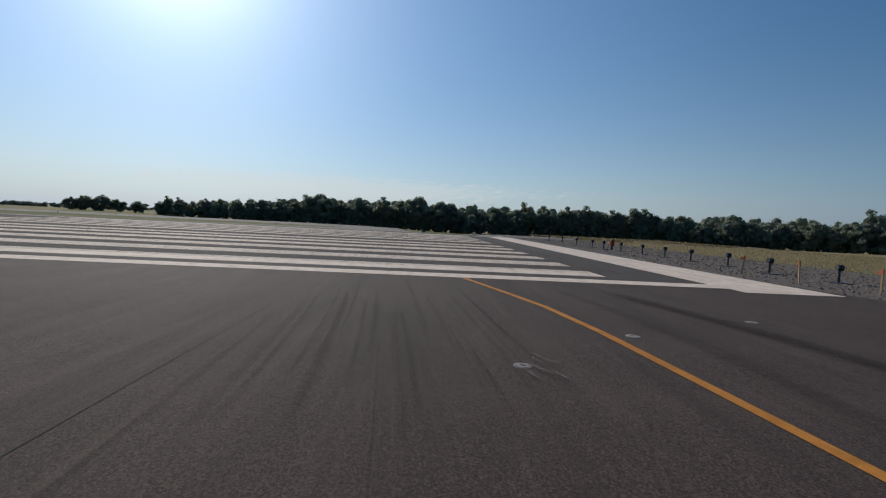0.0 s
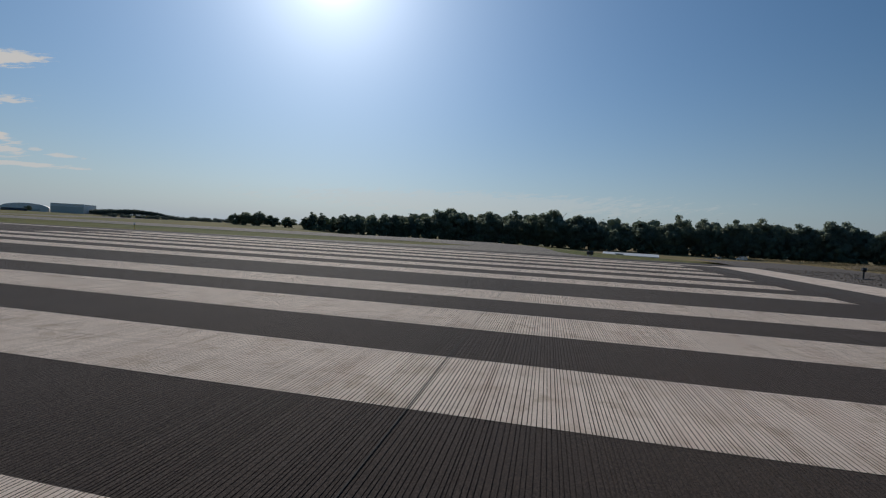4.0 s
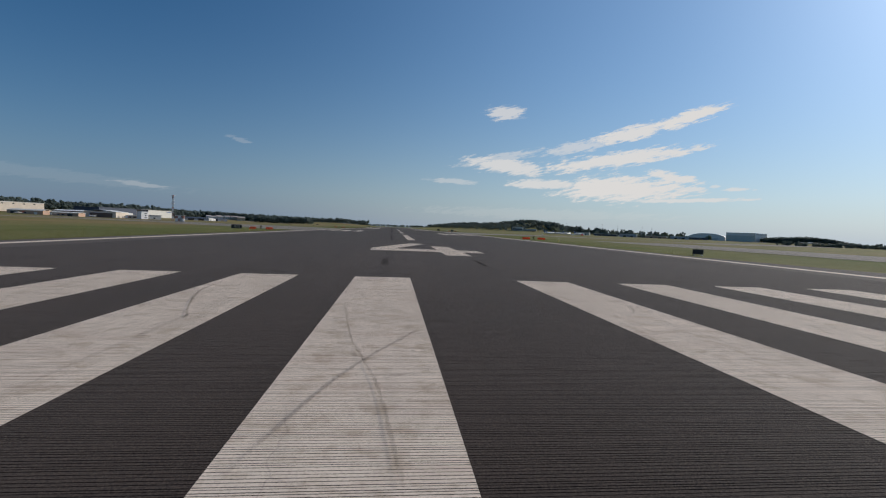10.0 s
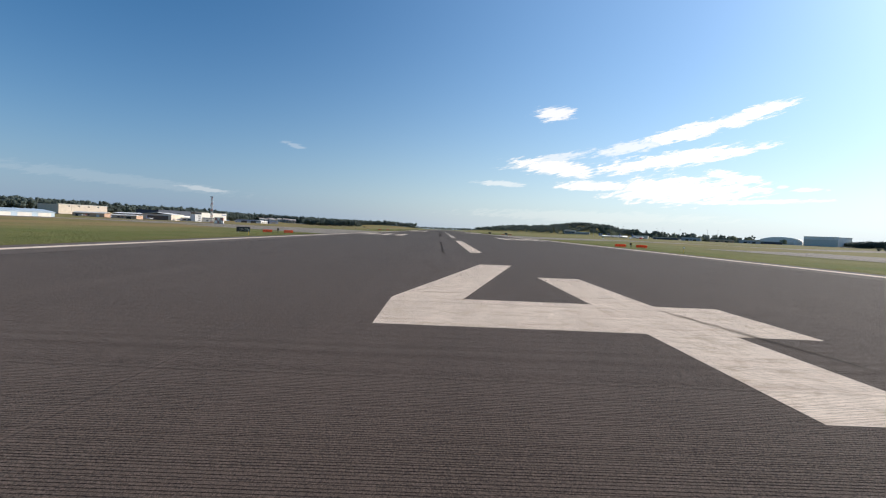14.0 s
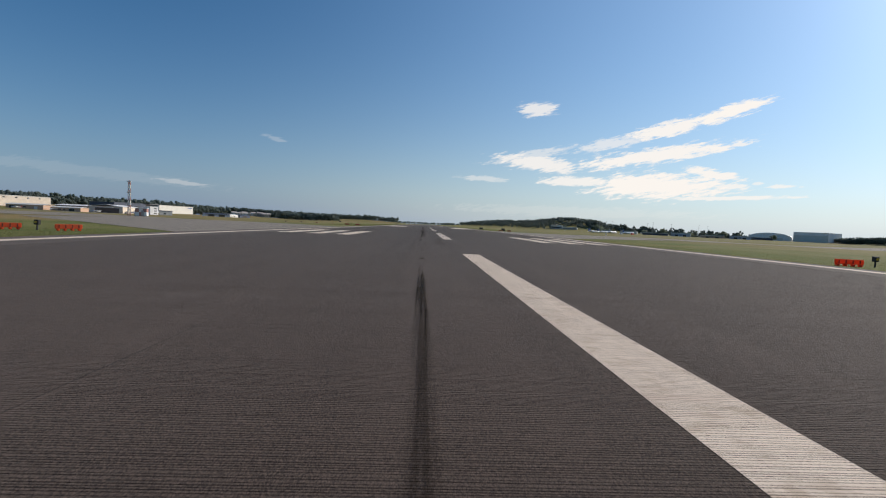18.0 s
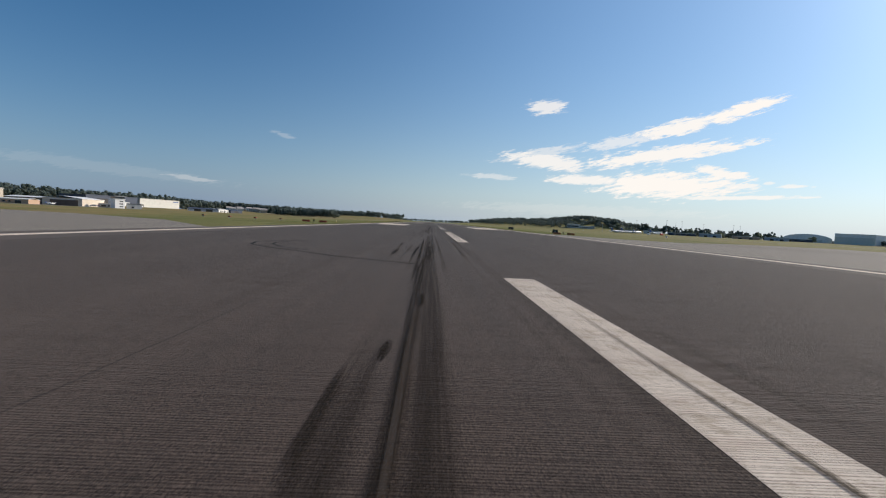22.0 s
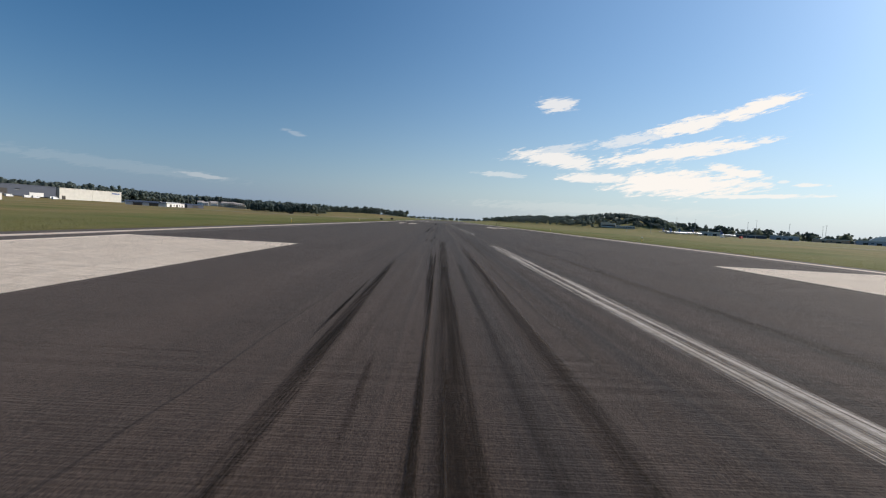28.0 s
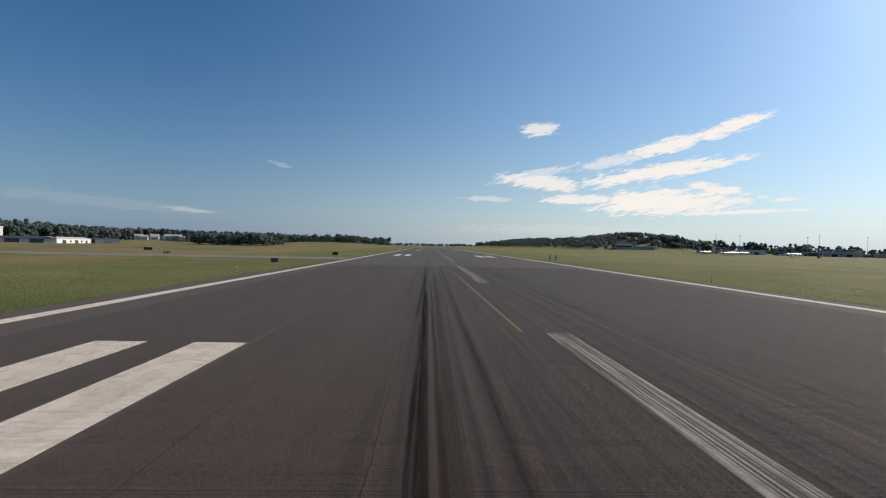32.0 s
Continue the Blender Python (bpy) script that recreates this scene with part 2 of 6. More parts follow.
def tarmac(name, colour, grooved=True, rubber=False, streaks=False):
    m, t, b = shader(name, 0.92, 0.0, 0.22 if streaks else 0.13)
    b.inputs["Sheen Weight"].default_value, b.inputs["Sheen Roughness"].default_value = (0.0 if streaks else 0.10), 0.35
    b.inputs["Sheen Tint"].default_value = (1.0, 0.92, 0.84, 1)
    grit = math_node(t, "ADD", math_node(t, "MULTIPLY", noise_node(t, place(t), 170.0, 2.0, 0.7), 0.45), math_node(t, "MULTIPLY", noise_node(t, place(t), 55.0, 3.0, 0.75), 0.55))
    mid = noise_node(t, place(t), 6.0, 5.0, 0.6)
    lane = noise_node(t, place(t, 0.55, 0.006, 1), 1.0, 3.0, 0.6)
    blot = noise_node(t, place(t), 0.22, 5.0, 0.6)
    c = mix_rgb(t, remap(t, grit, 0.42, 0.61), tuple(v * 0.25 for v in colour), tuple(v * 1.95 for v in colour))
    c = mix_rgb(t, math_node(t, "MULTIPLY", remap(t, mid, 0.35, 0.75), 0.4), c, tuple(v * 0.75 for v in colour))
    c = mix_rgb(t, math_node(t, "MULTIPLY", remap(t, lane, 0.42, 0.72), 0.25), c, tuple(v * 1.6 for v in colour))
    c = mix_rgb(t, math_node(t, "MULTIPLY", remap(t, blot, 0.45, 0.75), 0.3), c, tuple(v * 0.7 for v in colour))
    h = grit
    if grooved:
        s = t.nodes.new("ShaderNodeSeparateXYZ")
        t.links.new(place(t), s.inputs[0])
        # the joints between paving lanes, every 3.8 m
        wander = math_node(t, "MULTIPLY", math_node(t, "SUBTRACT", noise_node(t, place(t, 0.1, 0.4, 1), 1.0, 4.0, 0.7), 0.5), 0.16)
        broken = math_node(t, "MULTIPLY", remap(t, noise_node(t, place(t, 3.0, 0.9, 1), 1.0, 5.0, 0.75), 0.40, 0.55), remap(t, s.outputs[1], 185.0, 135.0, 0.06, 1.0))
        later = math_node(t, "MULTIPLY", remap(t, noise_node(t, place(t, 2.0, 0.6, 1), 1.0, 5.0, 0.75), 0.36, 0.55), remap(t, s.outputs[1], 300.0, 390.0))
        for lane_x, force in ((-5.92, 0.42), (-9.3, 0.28), (9.4, 0.3), (5.75, 0.2), (-16.9, 0.3), (17.0, 0.3), (-11.15, -0.4), (-14.3, -0.3)):
            off = math_node(t, "ABSOLUTE", math_node(t, "ADD", math_node(t, "SUBTRACT", s.outputs[0], lane_x), wander))
            edge = math_node(t, "MULTIPLY", remap(t, off, 0.11 if force > 0 else 0.16, 0.015), broken if force > 0 else later)
            c = mix_rgb(t, math_node(t, "MULTIPLY", edge, abs(force) * 0.6), c, tuple(v * 2.2 for v in colour))
            if force > 0:
                c = mix_rgb(t, math_node(t, "MULTIPLY", remap(t, off, 0.022, 0.008), 0.6), c, tuple(v * 0.3 for v in colour))
        # base colour darker over the runway's first stretch, with a blotchy edge
        rough_y = math_node(t, "ADD", s.outputs[1], math_node(t, "MULTIPLY", blot, 24.0))
        c = mix_rgb(t, remap(t, rough_y, 74.0, 50.0, 0.0, 0.42), c, tuple(v * 0.22 for v in colour))
        if rubber:
            # tyre rubber laid down along the landing lane
            near = remap(t, math_node(t, "ABSOLUTE", math_node(t, "ADD", s.outputs[0], 0.4)), 8.0, 3.0)
            along = remap(t, s.outputs[1], 90.0, 420.0, 0.0, 1.35)
            st = noise_node(t, place(t, 1.6, 0.010, 1), 1.0, 4.0, 0.65)
            st2 = noise_node(t, place(t, 5.0, 0.03, 1), 1.0, 3.0, 0.6)
            f = math_node(t, "MULTIPLY", math_node(t, "MULTIPLY", near, along), math_node(t, "ADD", math_node(t, "MULTIPLY", remap(t, st, 0.40, 0.66), 0.42), math_node(t, "MULTIPLY", remap(t, st2, 0.5, 0.7), 0.18)))
            c = mix_rgb(t, f, c, (0.022, 0.021, 0.022))
            pale = math_node(t, "MULTIPLY", math_node(t, "MULTIPLY", near, along), math_node(t, "MULTIPLY", remap(t, st2, 0.42, 0.30), 0.22))
            c = mix_rgb(t, pale, c, tuple(v * 1.9 for v in colour))
    if streaks:
        # tracks of turning wheels, along the way on to the runway
        for sx, sy, turn, lo, hi, tone, force in ((0.10, 0.9, 12, 0.42, 0.68, 0.5, 0.45), (0.14, 2.6, -16, 0.50, 0.74, 1.9, 0.28), (0.3, 7.0, -6, 0.54, 0.76, 1.8, 0.25)):
            mp = t.nodes.new("ShaderNodeMapping")
            mp.inputs["Rotation"].default_value = (0, 0, radians(turn))
            mp.inputs["Scale"].default_value = (sx, sy, 1)
            t.links.new(place(t), mp.inputs[0])
            st = noise_node(t, mp.outputs[0], 1.0, 4.0, 0.65)
            c = mix_rgb(t, math_node(t, "MULTIPLY", remap(t, st, lo, hi), force), c, tuple(v * tone for v in colour))
    t.links.new(c, b.inputs["Base Color"])
    relief(t, b, h, 0.95, 0.006)
    return m


def paint(name, colour, worn=0.15, streaked=0.0):
    m, t, b = shader(name, 0.85, 0.0, 0.15)
    stain = noise_node(t, place(t, 1.2, 0.25, 1), 1.0, 6.0, 0.65)
    fine = noise_node(t, place(t), 42.0, 4.0, 0.75)
    c = mix_rgb(t, math_node(t, "MULTIPLY", remap(t, stain, 0.42, 0.72), 0.5), colour, tuple(v * 0.66 for v in colour))
    blotch = noise_node(t, place(t), 2.4, 7.0, 0.72)
    c = mix_rgb(t, math_node(t, "MULTIPLY", remap(t, blotch, 0.48, 0.64), 0.7), c, tuple(v * q for v, q in zip(colour, (0.62, 0.58, 0.52))))
    smear = noise_node(t, place(t, 0.35, 2.2, 1), 1.0, 6.0, 0.7)
    c = mix_rgb(t, math_node(t, "MULTIPLY", remap(t, smear, 0.48, 0.70), 0.45), c, tuple(v * q for v, q in zip(colour, (0.66, 0.58, 0.56))))
    grime = noise_node(t, place(t, 3.5, 0.6, 1), 1.0, 8.0, 0.78)
    c = mix_rgb(t, math_node(t, "MULTIPLY", remap(t, grime, 0.56, 0.70), 0.3), c, tuple(v * 0.5 for v in colour))
    c = mix_rgb(t, math_node(t, "MULTIPLY", remap(t, fine, 0.48, 0.64), 0.55), c, tuple(v * q for v, q in zip(colour, (0.60, 0.56, 0.48))))
    v = t.nodes.new("ShaderNodeTexVoronoi")
    v.feature = "DISTANCE_TO_EDGE"
    v.inputs["Scale"].default_value = 0.22
    warp = t.nodes.new("ShaderNodeVectorMath")
    nz = t.nodes.new("ShaderNodeTexNoise")
    nz.inputs["Scale"].default_value = 0.9
    t.links.new(place(t), nz.inputs["Vector"])
    t.links.new(place(t), warp.inputs[0])
    t.links.new(nz.outputs["Color"], warp.inputs[1])
    t.links.new(warp.outputs[0], v.inputs["Vector"])
    crack = math_node(t, "MULTIPLY", remap(t, v.outputs["Distance"], 0.0022, 0.0006), remap(t, stain, 0.45, 0.6))
    c = mix_rgb(t, math_node(t, "MULTIPLY", crack, 0.3), c, (0.16, 0.095, 0.09))
    chip = noise_node(t, place(t, 2.5, 0.2, 1), 1.0, 8.0, 0.75)
    c = mix_rgb(t, remap(t, chip, 0.78 - worn * 1.4, 0.86 - worn * 1.4, 0.0, 0.88), c, (0.070, 0.054, 0.046))
    if streaked:
        # paint rubbed away in lines by passing wheels
        rub = noise_node(t, place(t, 17.0, 0.03, 1), 1.0, 4.0, 0.7)
        gap = noise_node(t, place(t, 6.0, 0.10, 1), 1.0, 5.0, 0.7)
        left = remap(t, math_node(t, "ADD", math_node(t, "MULTIPLY", rub, 0.6), math_node(t, "MULTIPLY", gap, 0.4)), 0.66 - streaked * 0.2, 0.50 - streaked * 0.2)
        clear = t.nodes.new("ShaderNodeBsdfTransparent")
        mx = t.nodes.new("ShaderNodeMixShader")
        t.links.new(math_node(t, "MULTIPLY", left, 1.0 - 0.25 * streaked), mx.inputs[0])
        t.links.new(b.outputs[0], mx.inputs[2])
        t.links.new(clear.outputs[0], mx.inputs[1])
        t.links.new(mx.outputs[0], t.nodes["Material Output"].inputs[0])
    t.links.new(c, b.inputs["Base Color"])
    relief(t, b, fine, 0.4, 0.004)
    return m


def rubber_mark(name, density=0.75, tone=(0.021, 0.0165, 0.0135)):
    """Rubber smeared on the ridges: thin at its rim and its ends, streaked along its length."""
    m, t, b = shader(name, 0.95, 0.0, 0.05)
    b.inputs["Base Color"].default_value = (*tone, 1)
    out = t.nodes["Material Output"]
    clear = t.nodes.new("ShaderNodeBsdfTransparent")
    mx = t.nodes.new("ShaderNodeMixShader")
    rim = t.nodes.new("ShaderNodeAttribute")
    rim.attribute_name = "edge"
    n = noise_node(t, place(t, 14, 0.16, 1), 1.0, 5.0, 0.7)
    fine = noise_node(t, place(t, 60, 14, 1), 1.0, 3.0, 0.7)
    v = math_node(t, "ADD", math_node(t, "MULTIPLY", rim.outputs["Fac"], 0.85), math_node(t, "ADD", math_node(t, "MULTIPLY", math_node(t, "SUBTRACT", n, 0.5), 2.0), math_node(t, "MULTIPLY", math_node(t, "SUBTRACT", fine, 0.5), 1.2)))
    f = math_node(t, "MULTIPLY", remap(t, v, 0.15, 1.15), remap(t, rim.outputs["Fac"], 0.0, 0.2))
    f = math_node(t, "MULTIPLY", f, density)
    t.links.new(f, mx.inputs[0])
    t.links.new(clear.outputs[0], mx.inputs[1])
    t.links.new(b.outputs[0], mx.inputs[2])
    t.links.new(mx.outputs[0], out.inputs[0])
    return m


def turf(name):
    m, t, b = shader(name, 0.95, 0.0, 0.1)
    a = noise_node(t, place(t), 0.05, 6.0, 0.65)
    f = noise_node(t, place(t), 0.6, 6.0, 0.7)
    blade = noise_node(t, place(t, 1, 1, 1), 14.0, 4.0, 0.75)
    mow = noise_node(t, place(t, 0.25, 0.012, 1), 1.0, 3.0, 0.6)
    c = mix_rgb(t, remap(t, a, 0.35, 0.68), (0.132, 0.152, 0.045), (0.270, 0.220, 0.092))
    c = mix_rgb(t, math_node(t, "MULTIPLY", remap(t, f, 0.45, 0.75), 0.55), c, (0.098, 0.128, 0.035))
    c = mix_rgb(t, math_node(t, "MULTIPLY", remap(t, mow, 0.45, 0.7), 0.6), c, (0.240, 0.180, 0.080))
    dry = noise_node(t, place(t, 0.035, 0.010, 1), 1.0, 5.0, 0.65)
    split = t.nodes.new("ShaderNodeSeparateXYZ")
    t.links.new(place(t), split.inputs[0])
    field = remap(t, math_node(t, "ADD", math_node(t, "ABSOLUTE", split.outputs[0]), math_node(t, "MULTIPLY", f, 16.0)), 50.0, 74.0, 0.10, 1.0)
    c = mix_rgb(t, math_node(t, "MULTIPLY", math_node(t, "MULTIPLY", remap(t, dry, 0.40, 0.60), remap(t, split.outputs[0], 20.0, -20.0, 0.35, 0.95)), field), c, (0.290, 0.200, 0.095))
    c = mix_rgb(t, math_node(t, "MULTIPLY", math_node(t, "SUBTRACT", 1.0, field), 0.4), c, (0.122, 0.148, 0.044))
    c = mix_rgb(t, math_node(t, "MULTIPLY", remap(t, math_node(t, "ADD", split.outputs[1], math_node(t, "MULTIPLY", f, 12.0)), 2.0, -10.0), remap(t, a, 0.35, 0.6, 0.55, 0.95)), c, (0.300, 0.220, 0.115))
    c = mix_rgb(t, math_node(t, "MULTIPLY", remap(t, blade, 0.4, 0.75), 0.45), c, (0.068, 0.084, 0.026))
    t.links.new(c, b.inputs["Base Color"])
    relief(t, b, math_node(t, "ADD", blade, f), 1.0, 0.08)
    return m


def leafy(name, dark, light):
    m, t, b = shader(name, 0.6, 0.0, 0.25)
    g = t.nodes.new("ShaderNodeNewGeometry")
    o = t.nodes.new("ShaderNodeObjectInfo")
    big = noise_node(t, place(t), 0.25, 3.0, 0.6)
    f = math_node(t, "ADD", math_node(t, "MULTIPLY", g.outputs["Random Per Island"], 0.3), math_node(t, "MULTIPLY", o.outputs["Random"], 0.45))
    f = math_node(t, "ADD", f, math_node(t, "MULTIPLY", math_node(t, "SUBTRACT", big, 0.4), 0.6), clamp=True)
    c = mix_rgb(t, f, dark, light)
    t.links.new(c, b.inputs["Base Color"])
    tr = t.nodes.new("ShaderNodeBsdfTranslucent")
    t.links.new(c, tr.inputs[0])
    mx = t.nodes.new("ShaderNodeMixShader")
    mx.inputs[0].default_value = 0.7
    t.links.new(b.outputs[0], mx.inputs[1])
    t.links.new(tr.outputs[0], mx.inputs[2])
    t.links.new(mx.outputs[0], t.nodes["Material Output"].inputs[0])
    return m


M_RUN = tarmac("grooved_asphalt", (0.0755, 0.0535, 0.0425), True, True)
M_TAXI = tarmac("taxiway_asphalt", (0.067, 0.0485, 0.039), False, streaks=True)
M_CROSS = tarmac("weathered_asphalt", (0.200, 0.166, 0.132), False)
M_WHITE = paint("white_paint", (0.78, 0.645, 0.525), 0.05)
M_FRESH = paint("fresh_white_paint", (0.88, 0.745, 0.605), 0.03)
M_LIGHTWORN = paint("scuffed_white_paint", (0.72, 0.61, 0.505), 0.13)
M_STREAKED = paint("streaked_white_paint", (0.66, 0.59, 0.52), 0.12, 0.25)
M_GONE = paint("thin_white_paint", (0.52, 0.46, 0.40), 0.12, 0.42)
M_YELLOW = paint("yellow_paint", (0.55, 0.225, 0.045), 0.05)
M_FADEDYELLOW = paint("faded_yellow_paint", (0.42, 0.24, 0.08), 0.16)
M_RUBBER = rubber_mark("tyre_rubber", 0.84)
M_RUBBER_SOLID = plain("rubber_line", (0.024, 0.023, 0.022), 0.95, 0, 0.3, 6.0)
M_RUBBER_SOLID.node_tree.nodes["Principled BSDF"].inputs["Specular IOR Level"].default_value = 0.1
M_PALE = rubber_mark("pale_scuff", 0.26, (0.15, 0.12, 0.10))
M_SCRATCH = rubber_mark("pale_scratch", 0.4, (0.24, 0.20, 0.17))
M_FAINT = rubber_mark("faint_tyre_rubber", 0.3)
M_TRACE = rubber_mark("traces_of_rubber", 0.2)
M_WHISPER = rubber_mark("film_of_rubber", 0.12)
M_JOINT = plain("joint_sealant", (0.036, 0.030, 0.026), 0.95, 0, 0.3, 6.0)
M_RUBBER_THIN = rubber_mark("thin_tyre_rubber", 0.5)
M_TURF = turf("mown_grass")
M_GRAVEL = plain("gravel", (0.150, 0.116, 0.088), 0.9, 0, 0.45, 9.0, 0.9)
# leaf tones lifted well above natural foliage, haze painted into the colour
M_LEAF = leafy("hazed_broad_leaves", (0.195, 0.235, 0.185), (0.375, 0.415, 0.300))
# bluer, duller leaves for distant woods, aerial haze put into their colour
M_HAZYLEAF = leafy("hazed_far_leaves", (0.150, 0.190, 0.172), (0.220, 0.262, 0.232))
M_LEAF2 = leafy("pale_leaves", (0.170, 0.210, 0.150), (0.330, 0.370, 0.250))
M_BARK = plain("bark", (0.12, 0.095, 0.07), 0.9, 0, 0.4, 3.0, 0.8)


# ---- mesh helpers ----
def mesh_of(name, verts, faces, mat, smooth=False):
    me = bpy.data.meshes.new(name)
    me.from_pydata([tuple(v) for v in verts], [], [tuple(f) for f in faces])
    me.materials.append(mat)
    if smooth:
        me.polygons.foreach_set("use_smooth", [True] * len(me.polygons))
    return me


def structure(name, me, label):
    return tagged(new(name, me), label, kind="structure")


def part(name, bm, mat, parent, label=""):
    me = bpy.data.meshes.new(name)
    bm.to_mesh(me)
    bm.free()
    me.materials.append(mat)
    ob = new(name, me)
    ob.parent = parent
    if label:
        ob["label"] = label
    return ob


def thing(name, x, y, z, turn, label, category, group=""):
    ob = new(name)
    ob.empty_display_size = 0.3
    ob.matrix_basis = pose(x, y, z, 0, 0, turn)
    return tagged(ob, label, category, group)


def box(sx, sy, sz, x=0.0, y=0.0, z=0.0, bevel=0.0, turn=0.0, bm=None):
    """A box standing on z, centred on x, y."""
    own = bm is None
    if own:
        bm = bmesh.new()
    r = bmesh.ops.create_cube(bm, size=1.0, matrix=Matrix.Translation((x, y, z + sz / 2)) @ Matrix.Rotation(radians(turn), 4, "Z") @ Matrix.Diagonal((sx, sy, sz, 1)))
    if bevel and own:
        bmesh.ops.bevel(bm, geom=bm.edges[:], offset=bevel, segments=1, affect="EDGES")
    return bm


def tube(r0, r1, h, x=0.0, y=0.0, z=0.0, n=12, bm=None, way=None):
    bm = bm or bmesh.new()
    m = Matrix.Translation((x, y, z))
    if way is not None:
        m = m @ Vector(way).to_track_quat("Z", "Y").to_matrix().to_4x4()
    bmesh.ops.create_cone(bm, cap_ends=True, segments=n, radius1=r0, radius2=r1, depth=h, matrix=m @ Matrix.Translation((0, 0, h / 2)))
    return bm


def smooth(a, b, v):
    u = min(1.0, max(0.0, (v - a) / (b - a)))
    return u * u * (3 - 2 * u)


def height(x, y):
    """Lie of the land round the flat runway strip."""
    z = -6.8 * smooth(55, 240, x) * (1 - 0.72 * smooth(120, 250, y) * (1 - smooth(450, 850, x)) - 0.2 * smooth(900, 1300, y))
    z -= 1.5 * smooth(30, 65, x) * (1 - smooth(100, 165, x)) * (1 - smooth(-8, 20, y))
    z -= 1.4 * smooth(-90, -340, x) if x < -90 else 0.0
    z += 30 * math.exp(-(((x - 430) / 130) ** 2 + ((y - 1440) / 120) ** 2))
    z += 17 * math.exp(-(((x - 260) / 120) ** 2 + ((y - 1620) / 160) ** 2))
    z += 9 * math.exp(-(((x + 560) / 130) ** 2 + ((y - 760) / 260) ** 2))
    z += 6 * math.exp(-(((x + 150) / 90) ** 2 + ((y - 1150) / 80) ** 2))
    z += 7 * math.exp(-(((x - 930) / 60) ** 2 + ((y - 960) / 60) ** 2))
    z += 5.0 * math.exp(-(((x + 410) / 70) ** 2 + ((y - 1180) / 70) ** 2))
    z += 4.6 * math.exp(-(((x - 810) / 190) ** 2 + ((y - 1060) / 150) ** 2))
    return z


# ---- ground: one sheet to the horizon ----
gx = sorted(set([-4800, -3600, -2600, -1900, -1400, -1100] + list(range(-900, -100, 40)) + list(range(-100, 101, 20)) + list(range(100, 1000, 40)) + [1000, 1200, 1500, 1900, 2600, 3600, 4800]))
gy = sorted(set([-4800, -3000, -1800, -1200, -800, -600] + list(range(-500, 1900, 40)) + list(range(-60, 41, 10)) + [1900, 2100, 2400, 2800, 3400, 4200, 4900]))
verts = [(x, y, height(x, y) - 0.06) for y in gy for x in gx]
nx = len(gx)
faces = [(j * nx + i, j * nx + i + 1, (j + 1) * nx + i + 1, (j + 1) * nx + i) for j in range(len(gy) - 1) for i in range(nx - 1)]
structure("ground", mesh_of("ground", verts, faces, M_TURF, True), "mown airfield grass with dry yellow patches")


def sheet(name, outline, z, mat, label, kind="structure"):
    bm = bmesh.new()
    f = bm.faces.new([bm.verts.new((x, y, z)) for x, y in outline])
    f.normal_update()
    bmesh.ops.triangulate(bm, faces=bm.faces[:])
    for f in bm.faces:
        f.normal_update()
        if f.normal.z < 0:
            f.normal_flip()
    me = bpy.data.meshes.new(name)
    bm.to_mesh(me)
    bm.free()
    me.materials.append(mat)
    return tagged(new(name, me), label, kind=kind)


def ribbon(name, line, width, lift, mat, label, step=12.0):
    """A paved strip that follows the land."""
    pts = []
    for (x0, y0), (x1, y1) in zip(line, line[1:]):
        n = max(1, int(math.hypot(x1 - x0, y1 - y0) / step))
        pts += [(x0 + (x1 - x0) * k / n, y0 + (y1 - y0) * k / n) for k in range(n)]
    pts.append(line[-1])
    vs, fs = [], []
    for i, (x, y) in enumerate(pts):
        a, c = pts[max(0, i - 1)], pts[min(len(pts) - 1, i + 1)]
        d = Vector((c[0] - a[0], c[1] - a[1], 0)).normalized()
        for s in (-1, -0.5, 0, 0.5, 1):
            px, py = x + d.y * s * width / 2, y - d.x * s * width / 2
            vs.append((px, py, height(px, py) + lift))
    for i in range(len(pts) - 1):
        for k in range(4):
            fs.append((i * 5 + k, i * 5 + k + 1, i * 5 + 6 + k, i * 5 + 5 + k))
    return structure(name, mesh_of(name, vs, fs, mat, True), label)


HALF = 22.86
GROOVED = (5.0, 560.0)
SAWN = 19.9
saw = np.random.default_rng(9)
CUTS, mid = [], GROOVED[0]
while mid < GROOVED[1]:
    wide = GROOVE_HALF * saw.uniform(0.80, 1.20)
    CUTS.append((mid - wide, mid + wide))
    mid += GROOVE_PITCH * saw.uniform(0.68, 1.32)


def ridges(y0, y1):
    """The stretches of y between the saw cuts."""
    out, a = [], y0
    for lo, hi in CUTS:
        if hi <= y0:
            continue
        if lo >= y1:
            break
        if lo > a:
            out.append((a, lo))
        a = max(a, hi)
    if y1 > a:
        n = max(1, int((y1 - a) / 12))
        out += [(a + (y1 - a) * k / n, a + (y1 - a) * (k + 1) / n) for k in range(n)]
    return out


def grooved_runway(x0, x1):
    """The runway's middle: a flat head, saw-cut grooves across its width, and a flat far end."""
    profile = [(0.2, 0.0)]
    for lo, hi in CUTS:
        deep = GROOVE_DEEP * saw.uniform(0.7, 1.15)
        profile += [(lo, 0.0), (lo + 0.001, -deep), (hi - 0.001, -deep), (hi, 0.0)]
    profile += [(y, 0.0) for y in range(int(GROOVED[1]) + 20, 2401, 60)] + [(2400, 0.0)]
    vs = [(x, y, z - 0.004) for y, z in profile for x in (x0, x1)]
    fs = [(2 * k, 2 * k + 1, 2 * k + 3, 2 * k + 2) for k in range(len(profile) - 1)]
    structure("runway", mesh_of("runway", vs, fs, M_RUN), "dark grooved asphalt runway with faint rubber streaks")


